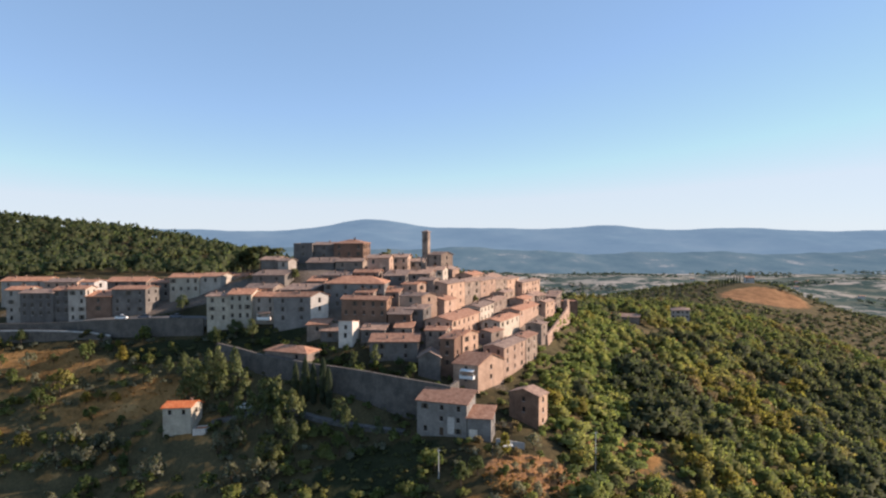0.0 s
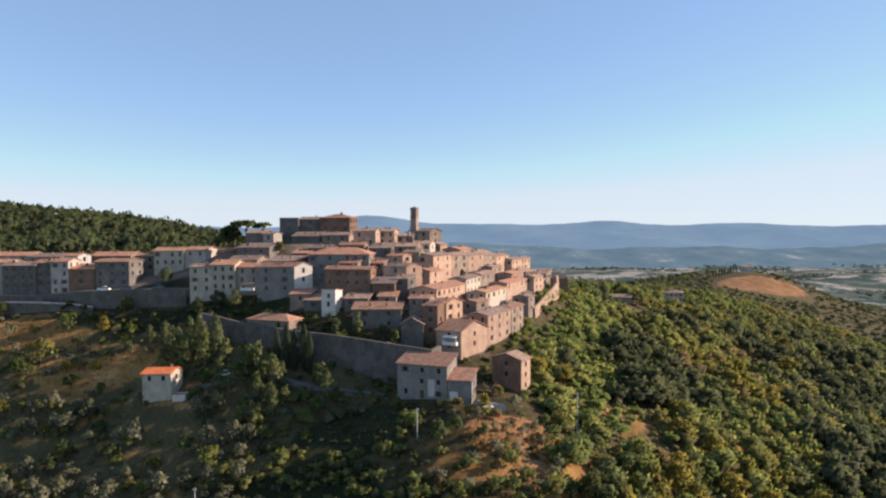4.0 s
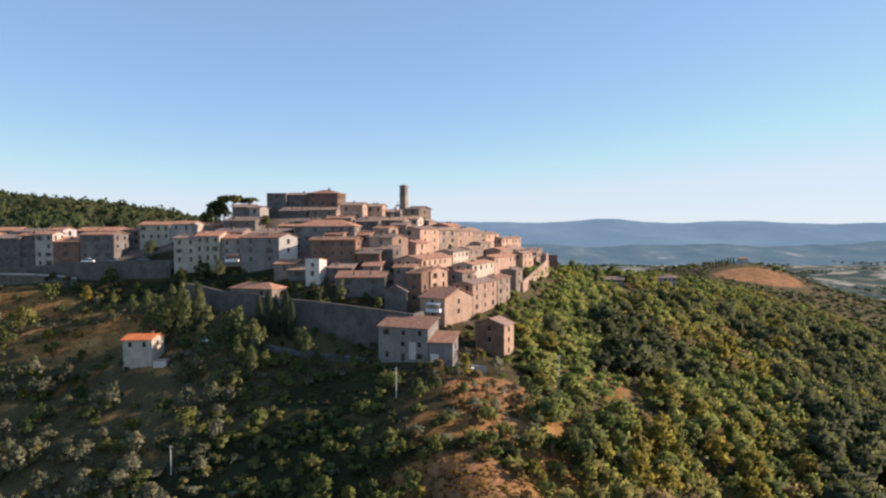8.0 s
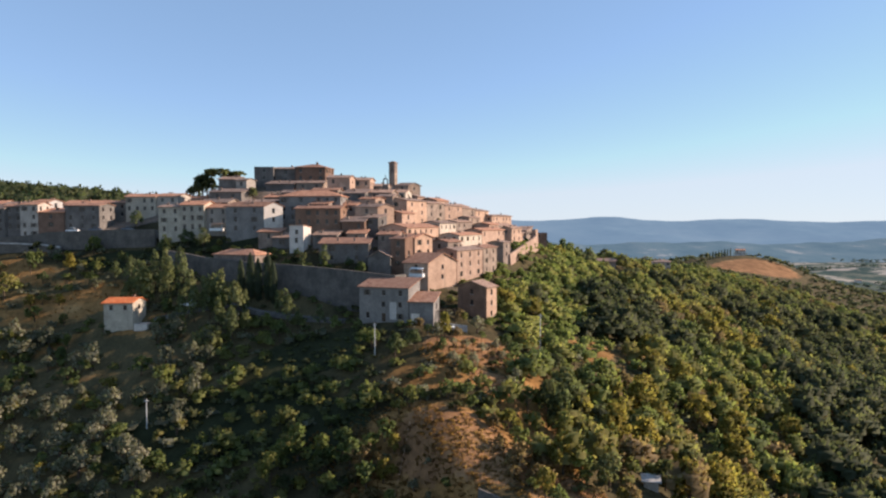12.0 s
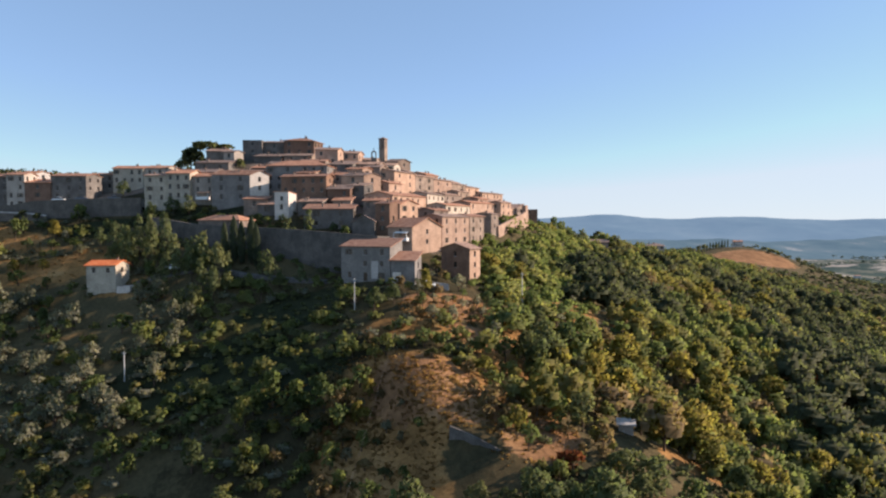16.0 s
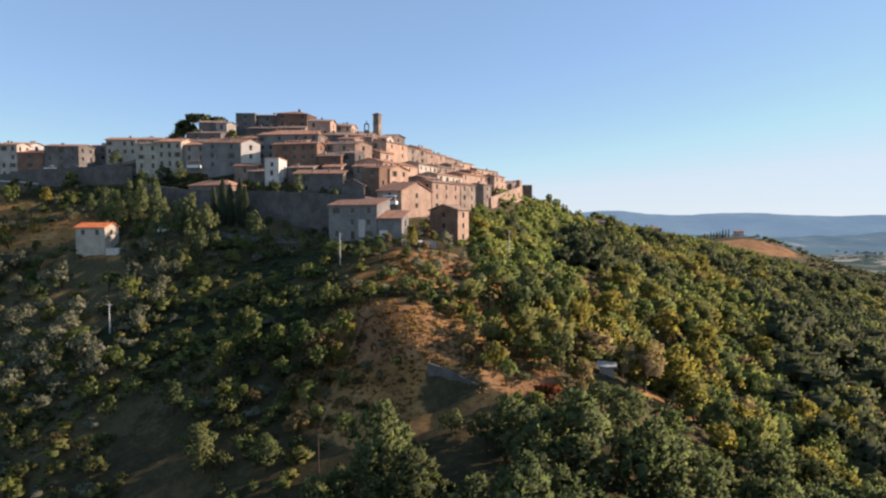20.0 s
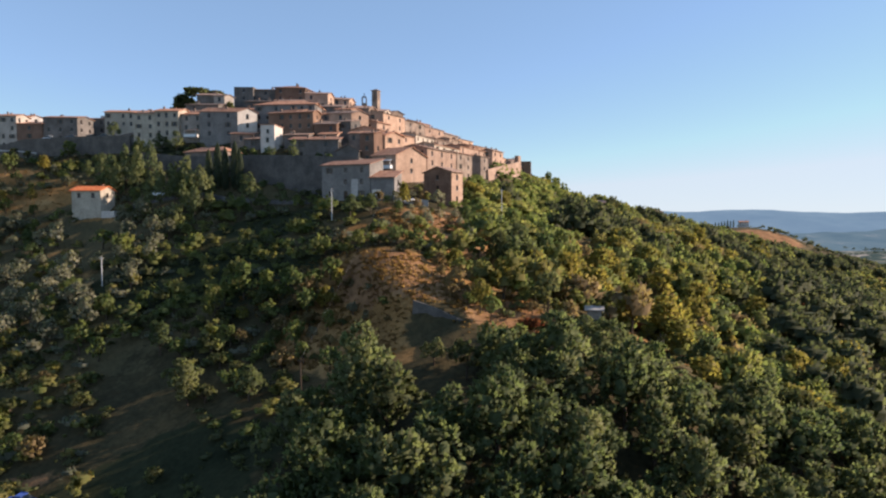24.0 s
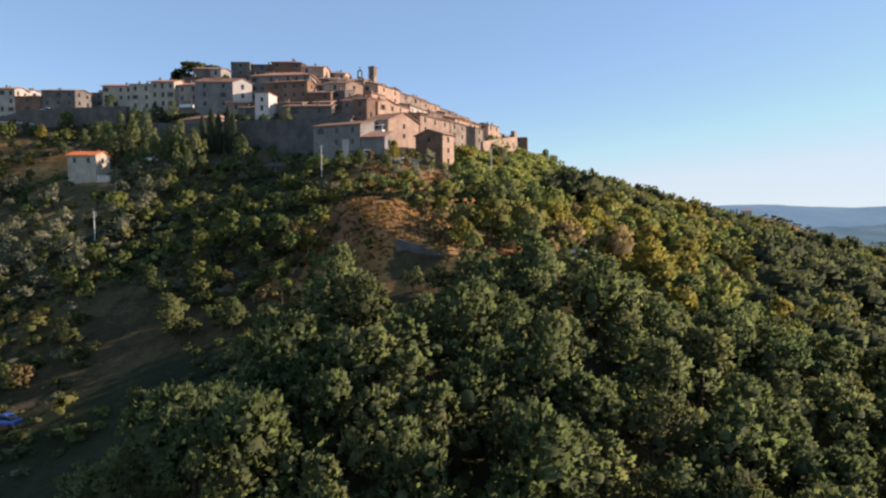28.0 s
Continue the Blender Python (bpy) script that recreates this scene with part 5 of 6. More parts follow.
for x, y, r, name in ((127, 185, 3.0, "red_shrub"), (84, 92, 2.4, "red_shrub"), (71, 176, 4.0, "yellow_tree"), (60, 149, 4.6, "yellow_tree"), (76, 154, 4.4, "yellow_tree"), (85, 153, 4.6, "yellow_tree"), (83, 162, 4.2, "yellow_tree"), (170, 303, 5.5, "yellow_tree"), (80, 143, 4.6, "yellow_tree"), (111, 139, 4.8, "yellow_tree"), (102, 128, 4.4, "yellow_tree"), (78, 170, 3.8, "yellow_tree"), (187, 338, 5.0, "yellow_tree"), (159, 297, 4.6, "yellow_tree"), (75, 187, 4.0, "yellow_tree"), (121, 247, 4.6, "yellow_tree"), (31, 187, 2.6, "yellow_tree"), (66, 120, 4.4, "yellow_tree"), (70, 124, 4.6, "yellow_tree"), (50, 130, 4.4, "yellow_tree"),
                      (24, 121, 1.8, "dry_bush"), (27, 122, 2.0, "yellow_tree"), (-4, 121, 2.2, "slope_tree"), (-7, 118, 2.0, "slope_tree"), (0, 115, 1.6, "slope_tree"), (77, 316, 4.6, "slope_tree"), (72, 308, 3.6, "slope_tree"), (82, 322, 3.8, "slope_tree"), (110.6, 381, 4.4, "holm_oak"), (38.7, 97, 2.9, "red_shrub"), (61.2, 120.3, 2.5, "red_shrub"), (63.5, 122, 1.8, "red_shrub"), (64, 115, 4.2, "yellow_tree"), (15, 80, 5.0, "oak_tree"), (13, 61, 5.0, "oak_tree"), (8.5, 73, 3.8, "oak_tree"), (28.5, 86, 2.6, "holm_oak"), (32, 89, 3.4, "oak_tree"), (24, 90, 2.0, "oak_tree"), (17, 90, 1.8, "slope_tree"), (-14.5, 97.6, 2.7, "oak_tree"), (-13.2, 95.6, 2.2, "oak_tree"), (45, 104, 2.6, "dry_bush"), (49, 118, 2.6, "dry_bush"), (44, 122, 3.0, "dry_bush"), (52, 127, 2.6, "dry_bush"), (40, 125, 2.4, "dry_bush"), (58, 133, 3.0, "dry_bush"), (31, 150, 2.6, "slope_tree"), (38, 136, 3.0, "oak_tree"), (48, 140, 2.8, "yellow_tree"), (43, 146, 2.6, "yellow_tree"),
                      (3, 123, 2.2, "dry_bush"), (6, 125, 1.8, "slope_tree"), (1, 119, 2.2, "slope_tree"), (-2, 123, 2.4, "dry_bush"), (-1, 114, 2.2, "dry_bush"), (4, 113, 1.8, "yellow_tree"), (-6, 113, 2.2, "slope_tree"), (2, 110, 2.2, "dry_bush"), (5.5, 108, 1.7, "slope_tree"), (0.5, 106, 2.0, "slope_tree"), (6.5, 104, 1.5, "dry_bush"), (3, 101, 1.8, "slope_tree"), (9.5, 110, 1.3, "olive_tree"), (10, 101, 1.4, "shrub"), (-3, 110, 2.0, "dry_bush"), (14, 97, 1.6, "shrub"), (8, 97, 1.7, "slope_tree"), (1, 96, 1.8, "shrub"), (16, 104, 0.9, "dry_bush"), (12, 107, 0.9, "olive_tree"), (8, 117, 1.4, "dry_bush"), (24.5, 114, 1.5, "dry_bush"), (27.5, 110, 2.9, "dry_bush"), (30.5, 107, 2.6, "dry_bush"), (28, 115.5, 2.3, "slope_tree"), (26.4, 107, 1.8, "dry_bush"), (31.5, 111, 2.5, "dry_bush"), (31, 103, 2.2, "yellow_tree"), (32.5, 100.5, 1.9, "slope_tree"), (36, 131, 3.8, "holm_oak"), (43, 136, 4.0, "holm_oak"), (31.5, 106, 1.6, "yellow_tree"), (-4, 104, 1.8, "slope_tree"), (-9, 108, 2.0, "dry_bush"), (4, 116, 1.1, "olive_tree"), (10, 127, 1.5, "slope_tree"), (14, 128.5, 1.4, "shrub"), (18, 129.5, 1.5, "slope_tree"), (22, 130, 1.5, "shrub"), (26, 130.5, 1.7, "slope_tree"), (1, 129, 1.8, "slope_tree"), (6, 130, 1.7, "shrub"),
                      (33, 124, 1.8, "slope_tree"), (29, 123, 1.3, "yellow_tree"), (12, 112, 0.9, "olive_tree"), (8, 108, 1.1, "shrub"), (15, 107, 1.0, "slope_tree"), (3, 107, 1.3, "olive_tree"), (5, 101, 1.2, "shrub"), (13, 99, 1.3, "slope_tree"),
                      (17, 124, 1.6, "shrub"), (20, 125, 1.8, "slope_tree"), (3.5, 121, 2.2, "slope_tree"), (0.5, 117, 2.6, "dry_bush"), (3, 115.5, 2.0, "dry_bush"), (5.5, 118, 1.6, "yellow_tree"), (-2.5, 117, 2.6, "slope_tree"), (1, 112.5, 2.2, "slope_tree"), (8, 126, 2.0, "slope_tree"), (12, 127, 1.9, "shrub"), (15.5, 127.6, 2.1, "slope_tree"), (19.5, 128.4, 2.0, "slope_tree"), (23.5, 128, 2.2, "shrub"), (5.6, 113.4, 1.2, "yellow_tree"), (-24, 110, 2.6, "oak_tree"), (-3, 93, 2.8, "oak_tree"), (-13, 121, 2.8, "slope_tree"), (-8, 119, 2.6, "slope_tree"), (-17, 117, 2.6, "slope_tree"), (38, 128, 3.6, "oak_tree"), (32, 132, 2.6, "slope_tree"),
                      (8, 145, 2.3, "oak_tree"), (4, 142, 2.4, "oak_tree"), (-2, 149, 2.6, "slope_tree"), (15, 152, 2.4, "yellow_tree"), (23, 158, 2.2, "olive_tree"), (17, 147.5, 1.1, "olive_tree"), (20, 144, 1.3, "dry_bush"), (23.5, 148, 1.2, "olive_tree"), (25.5, 144.5, 1.0, "shrub"), (21.5, 151, 1.0, "shrub"), (28, 147.5, 1.5, "olive_tree"), (14.5, 144, 1.5, "slope_tree"), (27, 151.5, 1.3, "olive_tree"), (18.5, 141.5, 1.4, "slope_tree"), (31, 143, 1.4, "olive_tree")):
    singles.append((name, x, y, r))
for x, y in scatter(30, 50, 90, 116, 3.4):
    if rs.rand() < (0.16 if x < 37 and y > 99 else 0.75):
        singles.append((("slope_tree", "dry_bush", "shrub", "yellow_tree")[rs.choice(4, p=(0.34, 0.30, 0.22, 0.14))], x, y, rs.uniform(0.9, 1.7)))
for x, y in scatter(8, 44, 136, 156, 4.2):
    if rs.rand() < 0.5 and clear_of_houses(x, y, 0.5):
        singles.append((("olive_tree", "dry_bush", "shrub", "slope_tree")[rs.choice(4, p=(0.50, 0.22, 0.14, 0.14))], x, y, rs.uniform(0.9, 2.0)))
for x, y in scatter(-165, -84, 168, 211, 7.0):
    if rs.rand() < 0.55 and clear_of_houses(x, y, 1):
        singles.append((("slope_tree", "olive_tree", "oak_tree", "yellow_tree")[rs.choice(4, p=(0.40, 0.30, 0.16, 0.14))], x, y, rs.uniform(1.5, 2.8)))
for name, x, y, r in singles:
    plant(name, x, y, r, rs.uniform(0.85, 1.15) if "oak" in name else rs.uniform(0.85, 1.2))


# trees within the village
for name, x, y, r, q in (("shrub", -80, 253, 4.4, 1.75), ("shrub", -85, 256, 3.6, 1.4), ("shrub", -76, 251, 3.4, 1.6), ("pine_tree", -72.5, 252, 6.0, 1.0), ("pine_tree", -66, 254, 4.2, 1.05), ("pine_tree", -79, 255, 4.6, 1.1), ("shrub", -68, 250, 2.6, 1.2), ("shrub", -55.5, 236.5, 2.4, 1.6), ("oak_tree", -93.5, 226.5, 2.6, 1.1), ("oak_tree", -76, 209, 2.4, 0.9), ("oak_tree", -69, 210, 2.8, 1.0),
                         ("slope_tree", -25.5, 186, 2.2, 1.1), ("slope_tree", -9, 185.5, 2.0, 1.3), ("slope_tree", -18, 187, 1.4, 0.9), ("shrub", 9, 236, 2.2, 1.1), ("shrub", 12, 252, 2.6, 1.1), ("shrub", 24, 268, 2.4, 1.1), ("oak_tree", -74, 205, 2.2, 1.7), ("upright_tree", -73, 187, 2.6, 1.4), ("upright_tree", -76, 190.5, 2.7, 1.3), ("upright_tree", -70, 184, 2.4, 1.3), ("upright_tree", -80, 194, 2.4, 1.2), ("upright_tree", -70.5, 189.5, 2.4, 1.6), ("upright_tree", -78, 187.5, 2.0, 1.0), ("slope_tree", -117, 192, 3.8, 1.1), ("slope_tree", -116, 203, 2.6, 1.2), ("yellow_tree", -108, 190, 2.0, 0.9), ("slope_tree", -94, 201, 2.4, 1.0), ("slope_tree", -121, 188, 3.0, 1.0), ("upright_tree", -86, 197, 1.9, 0.9), ("upright_tree", -62, 188, 2.7, 1.44), ("upright_tree", -67, 190, 2.5, 1.44), ("upright_tree", -65, 185, 2.5, 1.27), ("upright_tree", -69, 194, 2.2, 1.53), ("upright_tree", -58, 184, 2.3, 1.19), ("upright_tree", -50, 178, 3.0, 1.15), ("upright_tree", -46, 175, 3.1, 1.19), ("upright_tree", -28, 171, 2.8, 0.94), ("upright_tree", -41, 172, 2.7, 1.10), ("upright_tree", -53, 174, 2.7, 1.02), ("upright_tree", -77, 189, 2.0, 0.85), ("upright_tree", -73.5, 191, 1.7, 0.94), ("spreading_oak", 8.6, 51.5, 6.6, 1.14), ("spreading_oak", 2.6, 50.5, 4.8, 1.05), ("oak_tree", 14.5, 46.0, 4.2, 0.9),
                         ("shrub", 14, 176, 1.6, 1.0), ("shrub", 16, 170, 1.5, 0.9), ("slope_tree", 20, 166, 1.3, 0.9), ("shrub", 12, 171, 1.3, 1.0), ("slope_tree", 24, 181, 1.9, 1.0), ("slope_tree", 30, 185, 2.3, 1.1), ("shrub", 22, 189, 1.5, 1.0)):
    plant(name, x, y, r, q)

# garden shrubs behind the parapet of the town wall
wall_line = [(-62, 199.5), (-50, 193.5), (-38, 188), (-30, 184.8), (-20, 180.6), (-10, 176.2), (0, 172.4)]
for k in range(84):
    s = k / 83 * (len(wall_line) - 1.001)
    (ax, ay), (bx, by) = wall_line[int(s)], wall_line[int(s) + 1]
    gx_, gy_ = ax + (bx - ax) * (s % 1), ay + (by - ay) * (s % 1) + rs.uniform(0.3, 9.0)
    if all((gx_ - hx) ** 2 + (gy_ - hy) ** 2 > (hr * 0.62 + 0.5) ** 2 for hx, hy, hr in FOOTPRINTS):
        plant(("shrub", "slope_tree", "olive_tree")[rs.choice(3, p=(0.4, 0.4, 0.2))], gx_, gy_, rs.uniform(0.8, 1.8), rs.uniform(0.8, 1.2))

for gx_, gy_, r in ((-27, 190, 1.7), (-24, 187.5, 1.3), (-20.5, 189.8, 1.9), (-17, 187, 1.4), (-13, 189.5, 1.6), (-10.5, 187, 1.2), (-30.5, 194, 1.8), (-34.5, 196, 1.5), (-37.5, 198, 1.8), (-5, 183.5, 1.4),
                   (-1.5, 182, 1.7), (-41, 193.5, 1.4), (-46.5, 199.5, 1.7), (-51, 202, 1.9), (-58, 205, 2.0), (-63, 208, 2.2), (-14, 183, 1.0), (-33, 189, 1.1)):
    plant(("shrub", "slope_tree", "upright_tree")[rs.choice(3, p=(0.4, 0.4, 0.2))], gx_, gy_, r, rs.uniform(0.9, 1.2))
for k in range(22):
    gx_ = -160 + k * 3.7 + rs.uniform(-1.2, 1.2)
    gy_ = float(np.interp(gx_, (-160, -140, -127, -118, -100, -81), (217.2, 218.2, 217, 213.4, 212.6, 211.6))) - rs.uniform(0, 1.6)
    if rs.rand() < 0.75 and gx_ > -124:
        plant("shrub", gx_, gy_, rs.uniform(0.9, 2.0), rs.uniform(0.9, 1.5))

# cypresses by the town wall
cyp = [quick_mesh("crown", *spire_shape(900, 0.028), LEAF_CYPRESS) for _ in range(2)]
cyp_trunk = mesh_of("trunk", *trunk_data(0.3, 0.018, 0, random.Random(3)), BARK, True)
for k, (x, y, h) in enumerate(((-39.5, 180.5, 13), (-37.0, 179.3, 12), (-34.0, 178.6, 13.5), (-32.2, 177.0, 12), (-42.6, 181.8, 11), (340, 786, 10), (345, 789, 9), (350, 792, 10.5), (355, 795, 9.5), (360, 798, 10), (365, 801, 9.5), (370, 804, 10.5), (375, 807, 9.5), (380, 810, 10))):
    root = tagged(new("cypress"), "tall dark cypress with a pointed crown", "tree", "cypresses")
    root.matrix_basis = Matrix.Translation((x, y, land_at(x, y) - 0.3)) @ Matrix.Rotation(k * 1.3, 4, "Z") @ Matrix.Diagonal((h * 0.66, h * 0.66, h, 1))
    child("trunk", cyp_trunk, root)
    child("crown", cyp[k % 2], root)


# woods beyond: joined
def woods(name, label, places, mat, shapes):
    """places: x, y, radius, height factor."""
    if not len(places):
        return
    pts = np.array(places)
    z = land(pts[:, 0], pts[:, 1])
    vs, ns, qs, k = [], [], [], 0
    which = rs.randint(0, len(shapes), len(pts))
    for s, (v, n, q) in enumerate(shapes):
        sel = np.where(which == s)[0]
        if not len(sel):
            continue
        a = rs.uniform(0, 2 * math.pi, len(sel))
        ca, sa = np.cos(a)[:, None], np.sin(a)[:, None]
        r, h = pts[sel, 2][:, None], (pts[sel, 2] * pts[sel, 3])[:, None]
        px = (v[None, :, 0] * ca - v[None, :, 1] * sa) * r + pts[sel, 0][:, None]
        py = (v[None, :, 0] * sa + v[None, :, 1] * ca) * r + pts[sel, 1][:, None]
        pz = v[None, :, 2] * h + z[sel][:, None] - 0.2
        vs.append(np.stack([px, py, pz], -1).reshape(-1, 3))
        ns.append(np.stack([n[None, :, 0] * ca - n[None, :, 1] * sa, n[None, :, 0] * sa + n[None, :, 1] * ca, np.repeat(n[None, :, 2], len(sel), 0)], -1).reshape(-1, 3))
        qs.append((q[None] + (np.arange(len(sel)) * len(v))[:, None, None] + k).reshape(-1, 4))
        k += len(v) * len(sel)
    tagged(new(name, quick_mesh(name, np.concatenate(vs), np.concatenate(ns), np.concatenate(qs), mat)), label, "woodland", kind="stuff")


MID = [crown_shape(8, 92, 0.21, 0.92, lift=0.78, core=7, tufts_each=5, lean=0.15, wide=0.5, tuft=0.19, fill=0.82, inner=0.86, ragged=0.14, rings=(-0.4, 0.45)) for _ in range(7)]
LOW = [crown_shape(6, 34, 0.29, 0.75, lift=0.45, core=4, tufts_each=4, tuft=0.20, rings=(-0.4, 0.45), fill=0.85, inner=0.85) for _ in range(5)]
FAR = [crown_shape(6, 16, 0.30, 0.9, lift=0.72, core=3, tufts_each=3, lean=-0.1, wide=0.58, tuft=0.22, rings=(-0.5, 0.4), inner=1.0) for _ in range(5)]
BROAD = [crown_shape(13, 140, 0.165, 0.92, lift=0.78, core=12, tufts_each=8, lean=0.2, wide=0.5, tuft=0.15, fill=0.82, inner=0.84, ragged=0.14, rings=(-0.4, 0.45)) for _ in range(5)]
COPSE = [crown_shape(6, 14, 0.55, 0.9, lift=0.6, core=2, tufts_each=2, rings=(-0.4, 0.45)) for _ in range(4)]
for shapes in (MID, LOW, FAR, BROAD):
    for k, (v, n, q) in enumerate(shapes):
        n = n * 0.62 + (0, 0, 0.42)
        shapes[k] = (v, n / np.linalg.norm(n, axis=1)[:, None], q)
big_trees = {"green": [], "dark": [], "yellow": [], "bright": [], "tan": []}
bins = {"under": [], "under_tan": [], "green": [], "dark": [], "yellow": [], "olive": [], "bright": [], "tan": []}
for x, y in scatter(30, 330, 100, 520, 5.1):
    if y < 108 and x < 88 or x < 32 + max(0, (y - 200)) * 0.22 and y > 150 or open_ground(x, y) or not clear_of_houses(x, y, 3):
        continue
    if x > 110 + y * 0.55 or (x < 95 and y > 320):
        continue
    p = rs.rand()
    gap = 0.5 + 0.5 * math.sin(x * 0.06 + 1.3 * math.sin(y * 0.045)) * math.sin(y * 0.07 - x * 0.025)
    if y > 130 and rs.rand() < (gap - 0.5) * 1.5:
        continue
    edge = 32 + max(0, y - 200) * 0.22
    grove = 1.15 * noise.noise(Vector((x * 0.019, y * 0.013, 3.0))) + 0.4 * noise.noise(Vector((x * 0.07, y * 0.06, 9.0))) + rs.uniform(-0.10, 0.10)
    dry = noise.noise(Vector((x * 0.020, y * 0.018, 21.0))) + 0.5 * noise.noise(Vector((x * 0.06, y * 0.05, 30.0))) + rs.uniform(-0.12, 0.12) + 0.5 * math.exp(-((x - 72) ** 2 + ((y - 150) * 0.8) ** 2) / 1800)
    if x - edge < 30 and 158 < y < 335 and p > 0.10:
        if rs.rand() < 0.45:
            big_trees["bright"].append((x, y, rs.uniform(3.0, 4.4), rs.uniform(0.7, 0.95)))
        else:
            bins["bright"].append((x, y, rs.uniform(2.2, 3.6), rs.uniform(0.75, 1.1)))
        continue
    # towards the right edge more trees take the dimmed leaves
    outer = min(1, max(0, (x - 20) / y - 0.36) * 4)
    if grove + 0.45 * outer > 0.27 and (x > 75 or y > 190):
        kind_of = "dark"
    elif dry > 0.34:
        kind_of = "yellow" if p < 0.40 else "tan" if p < 0.62 else "green"
    elif grove < -0.42:
        kind_of = "olive" if p < 0.5 else "tan" if p < 0.62 else "green"
    else:
        kind_of = "yellow" if p < 0.03 else "dark" if p < 0.07 else "bright" if p > 0.80 and dry > -0.1 else "green"
    if kind_of != "olive" and y < 380 and rs.rand() < (0.75 if kind_of == "dark" else 0.40):
        big_trees[kind_of].append((x, y, rs.uniform(3.6, 6.0) if kind_of == "dark" else rs.uniform(3.0, 4.8), rs.uniform(0.95, 1.35)))
    else:
        bins[kind_of].append((x, y, rs.uniform(1.5, 2.6) if kind_of == "olive" else rs.uniform(1.7, 3.9), rs.uniform(0.95, 1.45)))
for x, y in scatter(46, 250, 112, 330, 4.9, 0.5):
    lane = 30 + max(0, y - 200) * 0.22
    if x > lane and x < 100 + y * 0.5 and not open_ground(x, y) and clear_of_houses(x, y, 2) and rs.rand() < 0.8:
        under = noise.noise(Vector((x * 0.02, y * 0.018, 21.0)))
        bins["olive" if rs.rand() < 0.25 else "under_tan" if under > 0.1 and rs.rand() < 0.5 else "under"].append((x, y, rs.uniform(1.3, 2.6), rs.uniform(0.9, 1.5)))
for x, y in scatter(-46, 30, 124, 172, 3.6):
    if open_ground(x, y) or not clear_of_houses(x, y, 2.5) or (x > 10 and y > 138 and rs.rand() < 0.8):
        continue
    if x > 0:
        if rs.rand() < 0.7:
            bins[("olive", "tan", "green", "dark")[rs.choice(4, p=(0.30, 0.24, 0.36, 0.10))]].append((x, y, rs.uniform(1.2, 2.5), rs.uniform(0.8, 1.2)))
    else:
        bins["dark" if rs.rand() < 0.34 else "green" if rs.rand() < 0.8 else "olive"].append((x, y, rs.uniform(1.4, 2.9), rs.uniform(0.8, 1.2)))
for x, y in scatter(-64, 4, 86, 130, 3.3):
    if not open_ground(x, y) and rs.rand() < 0.62:
        bins["dark" if rs.rand() < 0.5 else "green"].append((x, y, rs.uniform(0.8, 1.8), rs.uniform(0.7, 1.1)))
for x, y in scatter(-30, 4, 140, 162, 3.0):
    if clear_of_houses(x, y, 1.5):
        bins["dark"].append((x, y, rs.uniform(0.9, 1.7), rs.uniform(0.6, 0.9)))
for x, y in scatter(-62, -14, 160, 180, 4.8):
    if y < 176 - (x + 38) * 0.55 and clear_of_houses(x, y, 3) and not open_ground(x, y):
        if rs.rand() < 0.7:
            plant(("upright_tree", "slope_tree", "upright_tree")[rs.randint(3)], x, y, rs.uniform(1.6, 2.5), rs.uniform(0.9, 1.35))
        else:
            bins["dark"].append((x, y, rs.uniform(1.6, 2.6), rs.uniform(0.9, 1.2)))
for x, y in scatter(-185, -8, 70, 214, 3.7):
    if open_ground(x, y) or not clear_of_houses(x, y, 2.0) or x > -62 and y > 170 or (x > -46 and y > 124) or (x > -14 and y < 100):
        continue
    hedge = (land_at(x, y) / 4.0 + 0.10 * math.sin(x * 0.11)) % 1 > 0.60
    lush = 0.5 + 0.5 * math.sin(x * 0.05 + 2 * math.sin(y * 0.04))
    if rs.rand() < (0.92 if hedge else 0.40 + 0.30 * lush):
        bins[("olive", "green", "dark", "yellow")[rs.choice(4, p=(0.50, 0.27, 0.17, 0.06))]].append((x, y, rs.uniform(1.1, 2.2) if rs.rand() < 0.8 else rs.uniform(2.0, 3.0), rs.uniform(0.8, 1.2)))
for x, y in scatter(-4, 92, 40, 110, 4.4):
    if not open_ground(x, y) and (x > 4 or y > 95) and not (y > 92 and x < 33):
        bins["dark"].append((x, y, rs.uniform(1.2, 2.2), rs.uniform(0.8, 1.2)))
for x, y in scatter(-62, 4, 52, 104, 3.4):
    if not open_ground(x, y) and rs.rand() < 0.62:
        bins["dark" if rs.rand() < 0.75 else "green"].append((x, y, rs.uniform(0.5, 1.2) if rs.rand() < 0.7 else rs.uniform(1.3, 2.4), rs.uniform(0.7, 1.1)))
for x, y in scatter(-76, 22, 176, 214, 3.6):
    if clear_of_houses(x, y, 0.6) and rs.rand() < 0.7:
        bins["green" if rs.rand() < 0.4 else "dark"].append((x, y, rs.uniform(0.8, 1.7), rs.uniform(0.8, 1.3)))
for x, y in scatter(22, 120, 168, 330, 3.8):
    edge = max(23, 20 + (y - 180) * 0.30)
    if 0 < x - edge < 30 and all((x - hx) ** 2 + (y - hy) ** 2 > (hr * 0.66 + 0.8) ** 2 for hx, hy, hr in FOOTPRINTS):
        bins["bright"].append((x, y, rs.uniform(1.6, 2.8), rs.uniform(0.75, 1.1)))
woods("woodland", "dense mixed wood covering the slope below the village", bins["green"], LEAF_MIX, MID)
woods("undergrowth", "green bushes filling the gaps of the wood", bins["under"], LEAF_MIX, LOW)
woods("dry_undergrowth", "withered tan bushes filling the gaps of the wood", bins["under_tan"], LEAF_TAN, LOW)
woods("broad_woodland", "broad leafy trees standing out of the wood", big_trees["green"], LEAF_MIX, BROAD)
